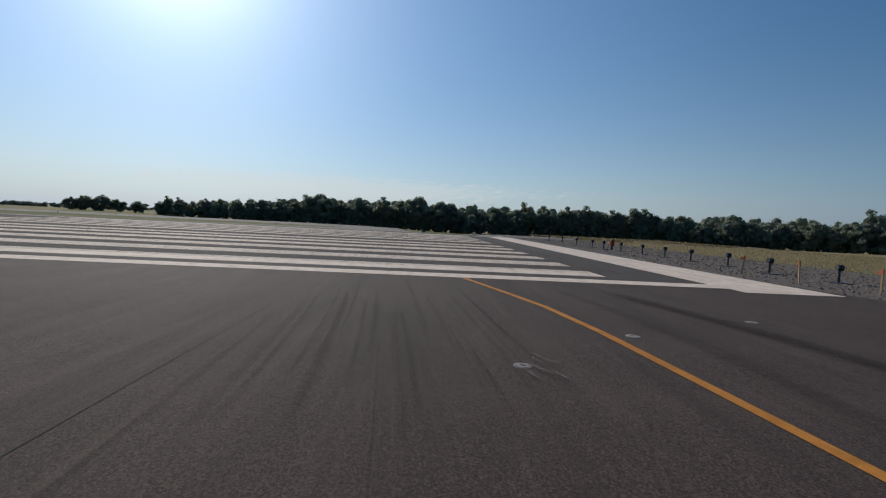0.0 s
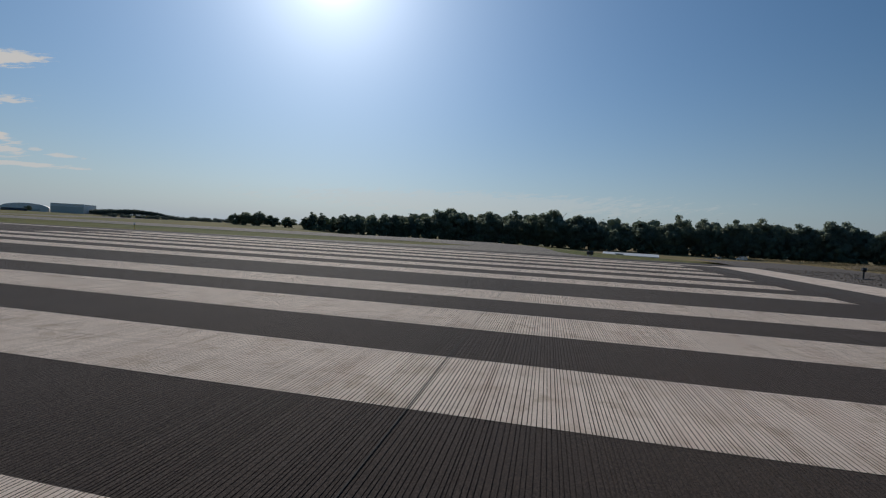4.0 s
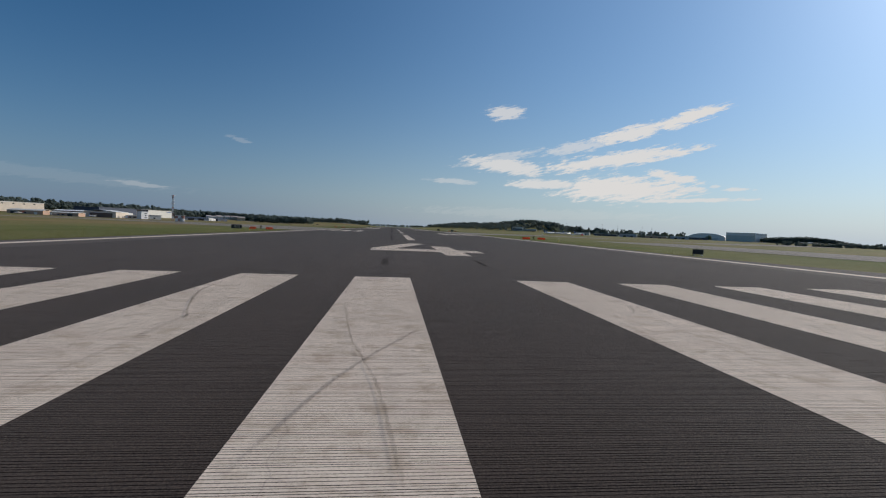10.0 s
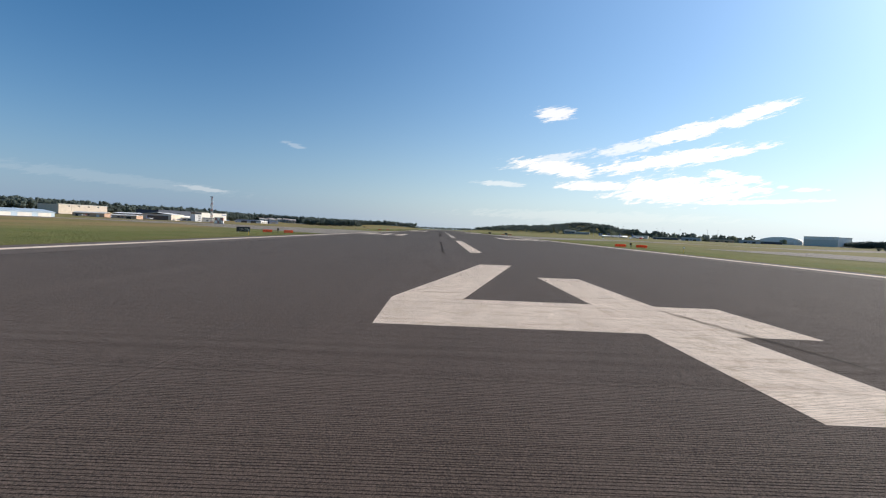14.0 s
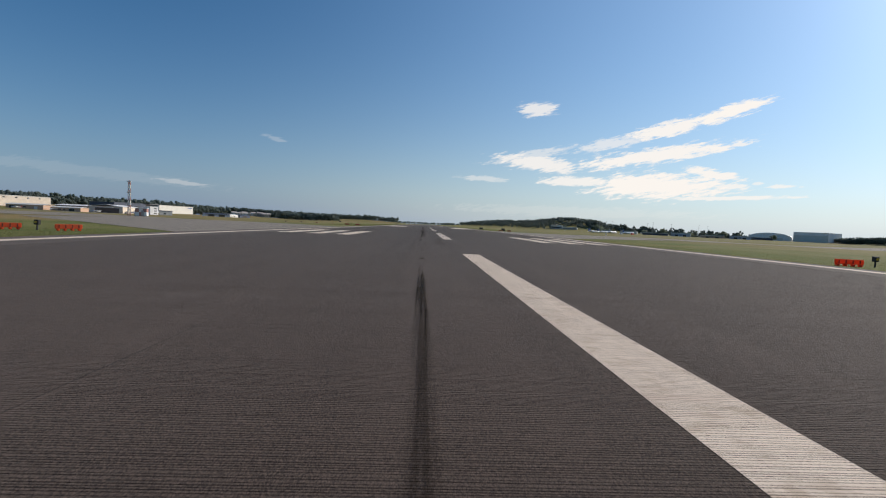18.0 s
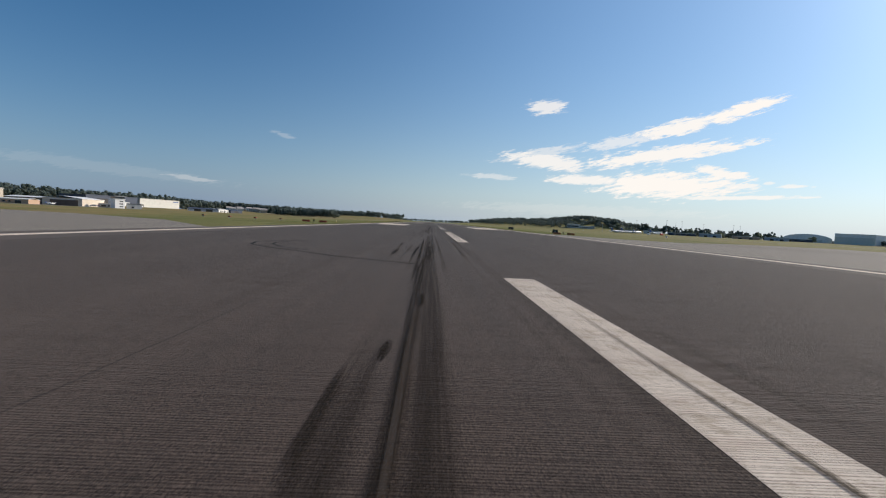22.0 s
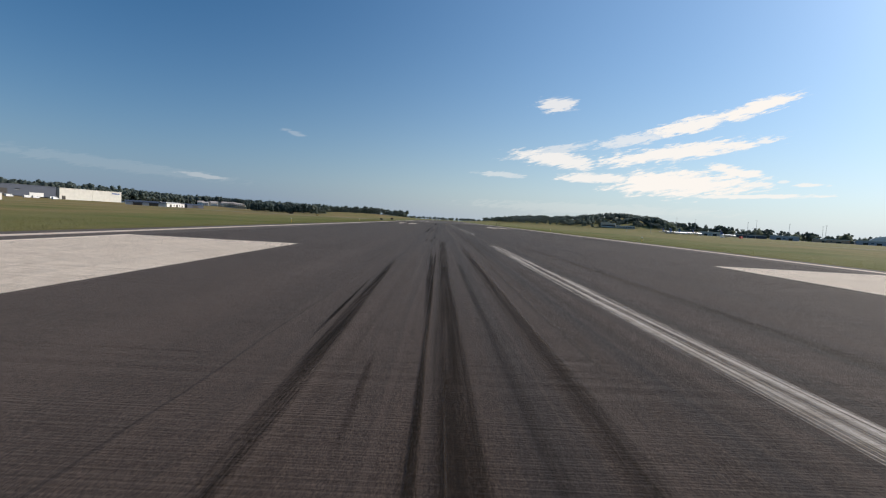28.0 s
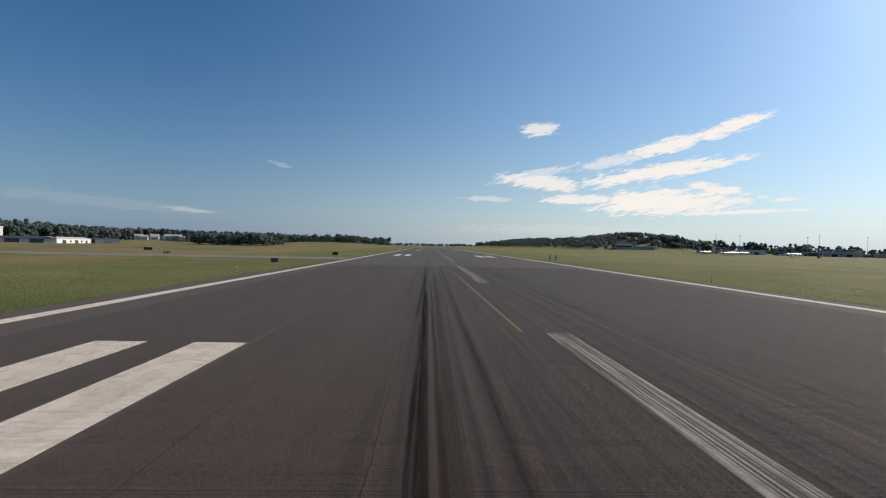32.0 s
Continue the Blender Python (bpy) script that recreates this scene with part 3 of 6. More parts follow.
grooved_runway(-SAWN, SAWN)
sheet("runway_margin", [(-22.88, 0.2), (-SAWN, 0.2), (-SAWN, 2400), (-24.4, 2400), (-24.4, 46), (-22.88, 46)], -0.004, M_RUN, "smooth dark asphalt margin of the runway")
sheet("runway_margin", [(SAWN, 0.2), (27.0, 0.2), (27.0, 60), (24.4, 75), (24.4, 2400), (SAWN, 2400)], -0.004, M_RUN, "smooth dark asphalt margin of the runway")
sheet("taxiway_entry", [(-110, -3.5), (-30, -3.5), (-24.402, -0.3), (-22.884, 0.1), (-22.884, 45.99), (-24.402, 45.99), (-27, 36), (-33, 29), (-45, 26), (-110, 25)], -0.006, M_TAXI, "dark asphalt taxiway joining the runway's end")
sheet("taxiway_far_side", [(27.002, 11), (36, 14), (54, 16), (66, 24), (70, 40), (70, 150), (47, 150), (47, 44), (45, 30), (41, 23.5), (34, 28), (29.5, 42), (27.002, 56)], -0.02, M_CROSS, "pale weathered asphalt taxiway bending away behind a grass island")
sheet("crossing_pavement_west", [(-24.402, 148), (-47, 169), (-78, 196), (-88, 262), (-60, 257), (-40, 246), (-24.402, 226)], -0.02, M_CROSS, "weathered grey asphalt of the crossing runway")
ribbon("crossing_runway_west", [(-80, 229), (-150, 282), (-320, 405), (-420, 480)], 48, 0.0, M_CROSS, "weathered grey asphalt strip of the crossing runway")
sheet("crossing_pavement_east", [(24.402, 196), (40, 210), (62, 226), (60, 272), (50, 264), (36, 272), (24.402, 300)], -0.02, M_CROSS, "weathered grey asphalt of the crossing runway")
ribbon("crossing_runway_east", [(58, 249), (135, 296), (260, 370), (420, 462), (700, 620)], 46, 0.02, M_CROSS, "weathered grey asphalt strip of the crossing runway")
ribbon("taxiway_east", [(150, 640), (270, 575), (480, 460), (640, 372)], 18, 0.1, M_CROSS, "pale taxiway strip across the grass")
ribbon("taxiway_west", [(-24.402, 592), (-60, 591), (-110, 592), (-220, 640)], 16, 0.0, M_CROSS, "pale taxiway turning off the runway")
ribbon("taxiway_parallel", [(-90, 704), (-160, 702), (-240, 690), (-330, 600), (-330, 470)], 16, 0.05, M_CROSS, "pale taxiway beside the hangars")
sheet("gravel_bed", [(-60, -10.5), (40, -10.5), (40, 0.19), (-23.9, 0.19), (-30, -3.6), (-60, -3.6)], -0.03, M_GRAVEL, "grey crushed gravel bed beyond the runway's end")

# ---- painted markings ----
FT = 0.3048
W = 5.75 * FT


def bar(name, x0, x1, y0, y1, mat, label, z=0.0):
    """A painted bar, cut by the grooves where the asphalt below it is sawn and whole beside them."""
    smooth_rows = [(y0 + (y1 - y0) * k / 40, y0 + (y1 - y0) * (k + 1) / 40) for k in range(40)]
    strips = [(max(x0, -SAWN), min(x1, SAWN), ridges(y0, y1)), (x0, min(x1, -SAWN), smooth_rows), (max(x0, SAWN), x1, smooth_rows)]
    pieces = [(a, b, lo, hi) for a, b, rows in strips if b > a for lo, hi in rows]
    vs = [(x, y, z) for a, b, lo, hi in pieces for y in (lo, hi) for x in (a, b)]
    fs = [(4 * k, 4 * k + 1, 4 * k + 3, 4 * k + 2) for k in range(len(pieces))]
    return structure(name, mesh_of(name, vs, fs, mat), label)


def numeral(name, outline, mat, label, z=0.0):
    """A painted figure, cut by the grooves like the asphalt below it."""
    def crossings(y):
        return sorted(ax + (bx - ax) * (y - ay) / (by - ay) for (ax, ay), (bx, by) in zip(outline, outline[1:] + outline[:1]) if (ay <= y) != (by <= y))
    vs, fs = [], []
    for lo, hi in ridges(min(p[1] for p in outline), max(p[1] for p in outline)):
        a, b = crossings(lo + 1e-5), crossings(hi - 1e-5)
        if len(a) != len(b):
            a = b = crossings((lo + hi) / 2)
        for k in range(0, len(a) - 1, 2):
            n = len(vs)
            vs += [(a[k], lo, z), (a[k + 1], lo, z), (b[k + 1], hi, z), (b[k], hi, z)]
            fs.append((n, n + 1, n + 2, n + 3))
    return structure(name, mesh_of(name, vs, fs, mat), label)


for k in range(6):
    a = W + k * 2 * W
    bar("threshold_stripe", a, a + W, 20 * FT, 170 * FT, M_WHITE, "white painted threshold stripe with cracks and tyre scuffs")
    bar("threshold_stripe", -a - W, -a, 20 * FT, 170 * FT, M_WHITE, "white painted threshold stripe with cracks and tyre scuffs")
bar("threshold_bar", -23.6, 23.6, 0.45, 3.3, M_WHITE, "broad white bar across the runway's end")
bar("edge_stripe", -HALF, -HALF + 0.91, 3.304, 2380, M_WHITE, "white runway edge line")
bar("edge_stripe", HALF - 0.91, HALF, 3.304, 2380, M_WHITE, "white runway edge line")
for k in range(30):
    y = 96.09 + k * 61.52
    if k < 3:
        bar("centreline_stripe", -0.48, 0.48, y, y + 36.45, M_WHITE if k < 1 else M_LIGHTWORN, "white centreline stripe marked by tyres")
        continue
    off = (0.0, 0.14, 0.42, 0.24)[min(k - 3, 3)]
    if k == 3:
        pieces = ((-0.48, -0.30, M_LIGHTWORN), (-0.30, 0.28, M_STREAKED), (0.28, 0.48, M_LIGHTWORN))
    elif k == 4:
        pieces = ((-0.24, -0.02, M_GONE), (-0.02, 0.10, M_STREAKED), (0.10, 0.26, M_GONE), (0.26, 0.34, M_STREAKED), (0.36, 0.46, M_STREAKED))
    elif k == 5:
        pieces = ((-0.46, 0.40, M_GONE), (0.42, 0.48, M_STREAKED))
    else:
        pieces = ((-0.48, -0.43, M_STREAKED), (-0.43, 0.43, M_GONE), (0.43, 0.48, M_STREAKED))
    for a, b, m in pieces:
        bar("centreline_stripe", a + off, b + off, y, y + 36.45, m, "white centreline stripe worn away along tyre tracks")
for y, n in ((160.5, 3), (476.2, 2), (628.6, 2), (781.0, 1), (933.4, 1)):
    for k in range(n):
        a = 11.22 + k * 3.334
        for s in (-1, 1):
            bar("touchdown_bar", min(s * a, s * (a + 1.743)), max(s * a, s * (a + 1.743)), y, y + 22.86, M_FRESH, "white touchdown zone bar")
for s in (-1, 1):
    bar("aiming_block", min(s * 11.22, s * 20.36), max(s * 11.22, s * 20.36), 324.16, 369.9, M_FRESH, "broad white aiming point block")
numeral("runway_number", [(0.93, 65.0), (2.53, 65.0), (2.53, 68.8), (4.06, 68.8), (4.06, 72.05), (2.53, 72.05), (2.53, 78.3), (0.97, 78.3), (0.97, 72.05), (-2.13, 72.05), (0.86, 84.0), (-0.72, 84.0), (-3.88, 72.0), (-3.88, 68.8), (0.93, 68.8)], M_WHITE, "white painted runway number 4")

# ---- yellow lines ----
def stroke(name, line, width, z, mat, label):
    vs, fs = [], []
    for i, (x, y) in enumerate(line):
        a, c = line[max(0, i - 1)], line[min(len(line) - 1, i + 1)]
        d = Vector((c[0] - a[0], c[1] - a[1], 0)).normalized()
        vs += [(x + d.y * width / 2, y - d.x * width / 2, z), (x - d.y * width / 2, y + d.x * width / 2, z)]
        if i:
            fs.append((2 * i - 2, 2 * i - 1, 2 * i + 1, 2 * i))
    return structure(name, mesh_of(name, vs, fs, mat), label)


stroke("yellow_lead_in_line", [(-90, 8.2), (-60, 8.6), (-40, 8.95), (-35, 9.1), (-32.88, 9.2), (-31.19, 9.32), (-29, 9.5), (-27.04, 9.78), (-25.17, 10.28), (-23.8, 10.66), (-22.87, 10.92)], 0.14, 0.0, M_YELLOW, "yellow taxiway centreline leading on to the runway")

# ---- trees ----
def ico(rank):
    bm = bmesh.new()
    bmesh.ops.create_icosphere(bm, subdivisions=rank, radius=1.0)
    v = np.array([tuple(p.co) for p in bm.verts])
    f = [tuple(p.index for p in q.verts) for q in bm.faces]
    bm.free()
    return v, f


ICO, ICO_FACES = ico(1)
ICO_FINE, ICO_FINE_FACES = ico(2)


def crown_mesh(name, seed, wide, tall, clumps, leaves, leaf, mat):
    """Leaf cards gathered in clumps round a crown of uneven outline, each clump dense inside."""
    rng = np.random.default_rng(seed)
    vs, fs = [], []
    for c in range(clumps):
        d = rng.normal(size=3)
        d /= np.linalg.norm(d)
        r = rng.uniform(0.35, 1.0) ** 0.6
        mid = d * r * np.array([wide, wide, tall]) * rng.uniform(0.75, 1.08)
        size = rng.uniform(0.17, 0.36) * wide
        b = len(vs)
        vs += [mid + q * size * rng.uniform(0.36, 0.58) * np.array([1, 1, 0.85]) for q in ICO]
        fs += [tuple(b + i for i in f) for f in ICO_FACES]
        for k in range(leaves):
            e = rng.normal(size=3)
            e /= np.linalg.norm(e)
            p = mid + e * size * rng.uniform(0.55, 1.0) * np.array([1, 1, 0.85])
            n = e + rng.normal(size=3) * 0.38
            n /= np.linalg.norm(n)
            u = np.cross(n, rng.normal(size=3))
            u /= np.linalg.norm(u)
            v = np.cross(n, u)
            s = leaf * rng.uniform(0.6, 1.3)
            b = len(vs)
            vs += [p - u * s * 0.5, p + v * s * 0.42 - u * 0.1 * s, p + u * s * 0.6, p - v * s * 0.42]
            fs.append((b, b + 1, b + 2, b + 3))
    return mesh_of(name, vs, fs, mat)


def trunk_bm(tall, r, seed, spread):
    rng = random.Random(seed)
    bm = bmesh.new()
    tube(r * 1.25, r * 0.7, tall * 0.55, n=7, bm=bm)
    for k in range(5):
        a = k * 1.26 + rng.uniform(-0.4, 0.4)
        tube(r * 0.45, r * 0.12, spread * rng.uniform(0.9, 1.3), z=tall * rng.uniform(0.3, 0.54), n=5, bm=bm, way=(math.cos(a), math.sin(a), rng.uniform(0.7, 1.3)))
    return bm


TREES = []
for i, (wide, tall, mat) in enumerate([(6.9, 7.6, M_LEAF), (6.3, 8.3, M_LEAF), (7.9, 7.2, M_LEAF2), (5.6, 6.6, M_LEAF2), (7.2, 8.0, M_LEAF)]):
    TREES.append((crown_mesh("crown", 11 + i, wide, tall, 72, 96, 0.85, mat), wide, tall, i))


def tree(x, y, z, size, kind, turn, label, group, spread=1.0):
    me, wide, tall, i = TREES[kind]
    h = tall * 2.05 + 2.0
    root = thing("tree", x, y, z, turn, label, "tree", group)
    root.scale = (size * spread, size * spread, size)
    if i not in TRUNKS:
        t = part("trunk", trunk_bm(h, 0.38, i, wide), M_BARK, root)
        TRUNKS[i] = t.data
    else:
        t = new("trunk", TRUNKS[i])
        t.parent = root
    c = new("crown", me)
    c.parent = root
    c.location = (0, 0, h - tall * 1.1)
    return root


TRUNKS = {}
rng = random.Random(5)
EDGE = [(352, 212), (362, 160), (372, 108), (361, 11), (352, -70), (341, -159), (312, -258), (232, -338), (110, -400), (-20, -430), (-160, -440)]


def along(line, step):
    out, carry = [], 0.0
    for (x0, y0), (x1, y1) in zip(line, line[1:]):
        d = math.hypot(x1 - x0, y1 - y0)
        while carry < d:
            out.append((x0 + (x1 - x0) * carry / d, y0 + (y1 - y0) * carry / d))
            carry += step
        carry -= d
    return out


for x, y in along(EDGE, 9.5):
    x, y = x + rng.uniform(-6, 6), y + rng.uniform(-4, 4)
    swell = 1.0 + 0.10 * math.sin(y / 31.0) + 0.07 * math.sin(y / 13.0 + 1.0)
    tree(x, y, height(x, y) - 0.2, swell * rng.uniform(1.0, 1.48) * (1.08 - 0.50 * smooth(95, 215, y)), rng.choice((0, 1, 2, 4, 0, 1)), rng.uniform(0, 360), "tall broadleaf tree in full leaf at the wood's edge", "trees at the wood's edge")
LONE = [(336, 242, 0.58, 2), (330, 250, 0.68, 4), (324, 258, 0.66, 2), (319, 265, 0.52, 4), (343, 230, 0.56, 2), (350, 217, 0.58, 4)]
for x, y, s, k in LONE:
    tree(x, y, height(x, y) - 0.2, s, k, rng.uniform(0, 360), "lone broadleaf tree standing in the grass", "lone trees", 1.4)
for x, y, s, k in ((376, 1112, 1.1, 2), (382, 1118, 0.9, 0)):
    tree(x, y, height(x, y) - 0.2, s, k, rng.uniform(0, 360), "rounded broadleaf tree rising above the airfield buildings", "lone trees")


def woods(name, spots, label, leaf=1.6, mat=M_LEAF, seed=1, cards=70, fine=False):
    """Far woodland: spots are x, y, foot, top; each tree is a cluster of rough clumps under loose leaves."""
    g = np.random.default_rng(seed)
    ball, tris = (ICO_FINE, ICO_FINE_FACES) if fine else (ICO, ICO_FACES)
    quads, lumps, n = [], [], 15
    for x, y, z0, z1 in spots:
        tall = z1 - z0
        wide = tall * g.uniform(0.40, 0.60)
        mids = g.normal(size=(n, 3))
        mids /= np.linalg.norm(mids, axis=1)[:, None]
        mids = mids * np.array([wide * 0.8, wide * 0.8, tall * 0.38]) * g.uniform(0.45, 1.0, (n, 1)) + np.array([x, y, z0 + tall * 0.50])
        size = np.minimum(wide * g.uniform(0.26, 0.42, (n, 1, 1)), (z1 - mids[:, 2])[:, None, None].clip(0.15 * wide, None))
        lumps.append((mids[:, None, :] + ball[None] * size * g.uniform(0.50, 0.85, (n, len(ball), 1))).reshape(-1, 3))
        pick = g.integers(0, n, cards)
        e = g.normal(size=(cards, 3))
        e /= np.linalg.norm(e, axis=1)[:, None]
        p = mids[pick] + e * size[pick, 0] * g.uniform(0.70, 1.10, (cards, 1))
        nn = e + g.normal(size=(cards, 3)) * 0.4
        u = np.cross(nn, g.normal(size=(cards, 3)))
        u /= np.linalg.norm(u, axis=1)[:, None]
        v = np.cross(nn, u)
        v /= np.linalg.norm(v, axis=1)[:, None]
        s = leaf * g.uniform(0.5, 1.1, (cards, 1))
        quads.append(np.stack([p - u * s * 0.55, p + v * s * 0.45, p + u * s * 0.6, p - v * s * 0.45], 1).reshape(-1, 3))
    Q, Lm = np.concatenate(quads), np.concatenate(lumps)
    tri = (np.array(tris)[None] + len(ball) * np.arange(len(Lm) // len(ball))[:, None, None]).reshape(-1, 3) + len(Q)
    nq, nt = len(Q) // 4, len(tri)
    me = bpy.data.meshes.new(name)
    me.vertices.add(len(Q) + len(Lm))
    me.vertices.foreach_set("co", np.concatenate([Q, Lm]).astype(np.float32).ravel())
    me.loops.add(len(Q) + 3 * nt)
    me.loops.foreach_set("vertex_index", np.concatenate([np.arange(len(Q)), tri.ravel()]).astype(np.int32))
    me.polygons.add(nq + nt)
    me.polygons.foreach_set("loop_start", np.concatenate([np.arange(0, len(Q), 4), len(Q) + np.arange(0, 3 * nt, 3)]).astype(np.int32))
    me.update(calc_edges=True)
    me.materials.append(mat)
    return tagged(new(name, me), label, "woodland", kind="stuff")


def belt(line, step, rows, gap, top, seed, vary=0.25):
    r = random.Random(seed)
    out = []
    for x, y in along(line, step):
        for k in range(rows):
            px, py = x + r.uniform(-step, step) * 0.5, y + k * gap + r.uniform(-gap, gap) * 0.4
            z = height(px, py)
            out.append((px, py, z - 0.5, z + top * r.uniform(1 - vary, 1 + vary * 0.4)))
    return out


under = []
for x, y, _, _ in LONE:
    for k in range(3):
        px, py = x + rng.uniform(-3.5, 3.5), y + rng.uniform(-3.5, 3.5)
        under.append((px, py, height(px, py) - 0.8, height(px, py) + rng.uniform(2.5, 5)))
for k in (-1, 0, 1):
    for x, y in along(EDGE, 5.5):
        px, py = x - 4 + 5 * k + rng.uniform(-3, 3), y + rng.uniform(-3, 3)
        z = height(px, py)
        under.append((px, py, z - 0.8, z + rng.choice((4, 6, 9, 12)) * rng.uniform(0.8, 1.2)))
woods("undergrowth", under, "tangled green undergrowth along the wood's edge", 1.0, M_LEAF2, 21, 140)
behind = []
for k in range(1, 4):
    for x, y in along(EDGE, 10):
        px, py = x + 9 * k * (0.9 if y > -300 else 0.3) + rng.uniform(-4, 4), y - (0 if y > -200 else 9 * k) + rng.uniform(-4, 4)
        z = height(px, py)
        behind.append((px, py, z, z + rng.uniform(20, 26.0) * (1.08 - 0.50 * smooth(95, 215, y))))
woods("woodland", behind, "dense dark green broadleaf wood behind the runway's end", 1.0, M_LEAF, 3, 300, True)
woods("scrubland", belt([(392, 462), (430, 408), (470, 352), (492, 316)], 5, 3, 8, 4.6, 14, 0.5), "low dark scrub beyond the grass", 0.9, M_HAZYLEAF, 14, 150)
woods("woodland", belt([(-160, 928), (-232, 1002), (-305, 1070)], 9, 5, 14, 15, 4), "low green wood beyond the airfield grass", 1.1, M_HAZYLEAF, 4, 230)
woods("woodland", belt([(-70, 1135), (-130, 1130), (-230, 1150), (-330, 1180)], 10, 4, 16, 12, 5), "low green wood on a gentle rise", 1.2, M_HAZYLEAF, 5, 190)
ridge = []
r6 = random.Random(6)
WEST = [(-560, 330, 24), (-600, 450, 21), (-610, 620, 24), (-600, 770, 25), (-575, 880, 24), (-530, 980, 25), (-500, 1075, 25), (-490, 1160, 23), (-480, 1260, 23), (-380, 1250, 21), (-290, 1240, 19), (-200, 1235, 16), (-120, 1230, 12)]
for (x0, y0, t0), (x1, y1, t1) in zip(WEST, WEST[1:]):
    n = max(2, int(math.hypot(x1 - x0, y1 - y0) / 8))
    for k in range(n):
        for row in range(4):
            px, py = x0 + (x1 - x0) * k / n - 13 * row + r6.uniform(-5, 5), y0 + (y1 - y0) * k / n + 7 * row + r6.uniform(-5, 5)
            z = height(px, py)
            ridge.append((px, py, z - 0.5, max(z + 7, (t0 + 3 + (t1 - t0) * k / n) * r6.uniform(0.88, 1.03) - (4 if row == 0 else 0))))
woods("woodland", ridge, "green wooded slope behind the hangars", 1.2, M_HAZYLEAF, 6, 200)
woods("woodland", belt([(-420, 2300), (-150, 2350), (60, 2300), (330, 2150)], 17, 3, 25, 13, 7), "low line of trees on the horizon", 3.0, M_HAZYLEAF, 7, 72)
ridge = []
r7 = random.Random(8)
for k in range(1500):
    px, py = r7.uniform(120, 640), r7.uniform(1290, 1760)
    z = height(px, py)
    if z > 2.0 + r7.uniform(0, 5):
        ridge.append((px, py, z - 0.5, z + r7.uniform(9, 13)))
woods("woodland", ridge, "dark wooded hill beyond the airfield", 1.6, M_HAZYLEAF, 9, 90)
woods("woodland", belt([(440, 1330), (540, 1290), (640, 1270), (760, 1260), (900, 1250)], 10, 3, 15, 19, 10, 0.75), "uneven belt of trees behind the apron", 1.4, M_HAZYLEAF, 10, 160)
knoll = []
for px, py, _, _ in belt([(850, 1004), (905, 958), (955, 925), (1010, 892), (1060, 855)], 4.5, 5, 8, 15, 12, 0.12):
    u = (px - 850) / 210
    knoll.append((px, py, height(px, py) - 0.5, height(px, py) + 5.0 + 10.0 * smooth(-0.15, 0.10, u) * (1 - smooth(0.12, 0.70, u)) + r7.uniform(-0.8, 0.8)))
woods("woodland", knoll, "low wooded knoll beside the far hangars", 1.4, M_HAZYLEAF, 12, 170)
woods("woodland", belt([(1150, 1700), (1400, 1450), (1700, 1250), (2000, 900), (2150, 650)], 18, 3, 25, 12, 11, 0.4), "distant wooded skyline", 3.2, M_HAZYLEAF, 11, 72)

# ---- materials of built things ----
M_PANEL = plain("pale_metal_panel", (0.66, 0.63, 0.57), 0.5, 0.0, 0.10, 0.3)
M_CREAM = plain("cream_wall", (0.68, 0.58, 0.47), 0.7, 0.0, 0.12, 0.3)
M_TAN = plain("tan_wall", (0.55, 0.36, 0.25), 0.75, 0.0, 0.15, 0.3)
M_DUSKBLUE = plain("dark_blue_cladding", (0.055, 0.070, 0.105), 0.6, 0.0, 0.15, 0.3)
M_FARHANGAR = plain("pale_grey_cladding", (0.86, 0.82, 0.78), 0.6, 0.0, 0.12, 0.3)
M_GREY = plain("grey_cladding", (0.40, 0.43, 0.47), 0.6, 0.0, 0.15, 0.3)
M_BLUEROOF = plain("pale_blue_roof", (0.42, 0.52, 0.60), 0.45, 0.0, 0.12, 0.3)
# dark doorway panels, the shade inside open ones put into their colour
M_DARK = plain("dark_doorway_panel", (0.05, 0.045, 0.042), 0.7, 0.0, 0.3, 0.8)
M_BROWNPANEL = plain("brown_panel", (0.15, 0.105, 0.085), 0.7, 0.0, 0.2, 0.5)
M_ROOFGREY = plain("grey_roofing", (0.24, 0.24, 0.25), 0.7, 0.0, 0.2, 0.4)
M_ROOFRED = plain("grey_brown_roof", (0.42, 0.34, 0.30), 0.8, 0.0, 0.25, 0.6)
M_HOUSEROOF = plain("weathered_shingle_roof", (0.56, 0.50, 0.45), 0.8, 0.0, 0.25, 0.6)
M_WHITEWALL = plain("white_wall", (0.76, 0.75, 0.73), 0.6, 0.0, 0.08, 0.3)
M_WHITECOAT = plain("white_gloss_paint", (0.80, 0.80, 0.80), 0.3, 0.0, 0.05, 0.6, 0.02)
M_REDCOAT = plain("red_coat", (0.55, 0.055, 0.035), 0.45, 0.0, 0.15, 0.8)
M_ORANGE = plain("orange_plastic", (0.62, 0.13, 0.045), 0.5, 0.0, 0.15, 1.5)
M_BLACK = plain("black_metal", (0.022, 0.022, 0.024), 0.5, 0.2, 0.25, 2.0)
M_STEEL = plain("galvanised_steel", (0.42, 0.43, 0.44), 0.4, 0.8, 0.15, 2.0)
M_RUBBERTYRE = plain("tyre", (0.02, 0.02, 0.02), 0.85, 0.0, 0.2, 3.0)
M_SIGNFACE = plain("black_sign_face", (0.018, 0.018, 0.02), 0.4, 0.0, 0.2, 3.0)
M_YELLOWSIGN = plain("yellow_sign", (0.70, 0.45, 0.04), 0.5, 0.0, 0.1, 2.0)
M_LETTER = plain("pale_lettering", (0.45, 0.44, 0.38), 0.5, 0.0, 0.05, 3.0)
M_WOOD = plain("raw_wood_stake", (0.42, 0.28, 0.15), 0.85, 0.0, 0.25, 4.0)
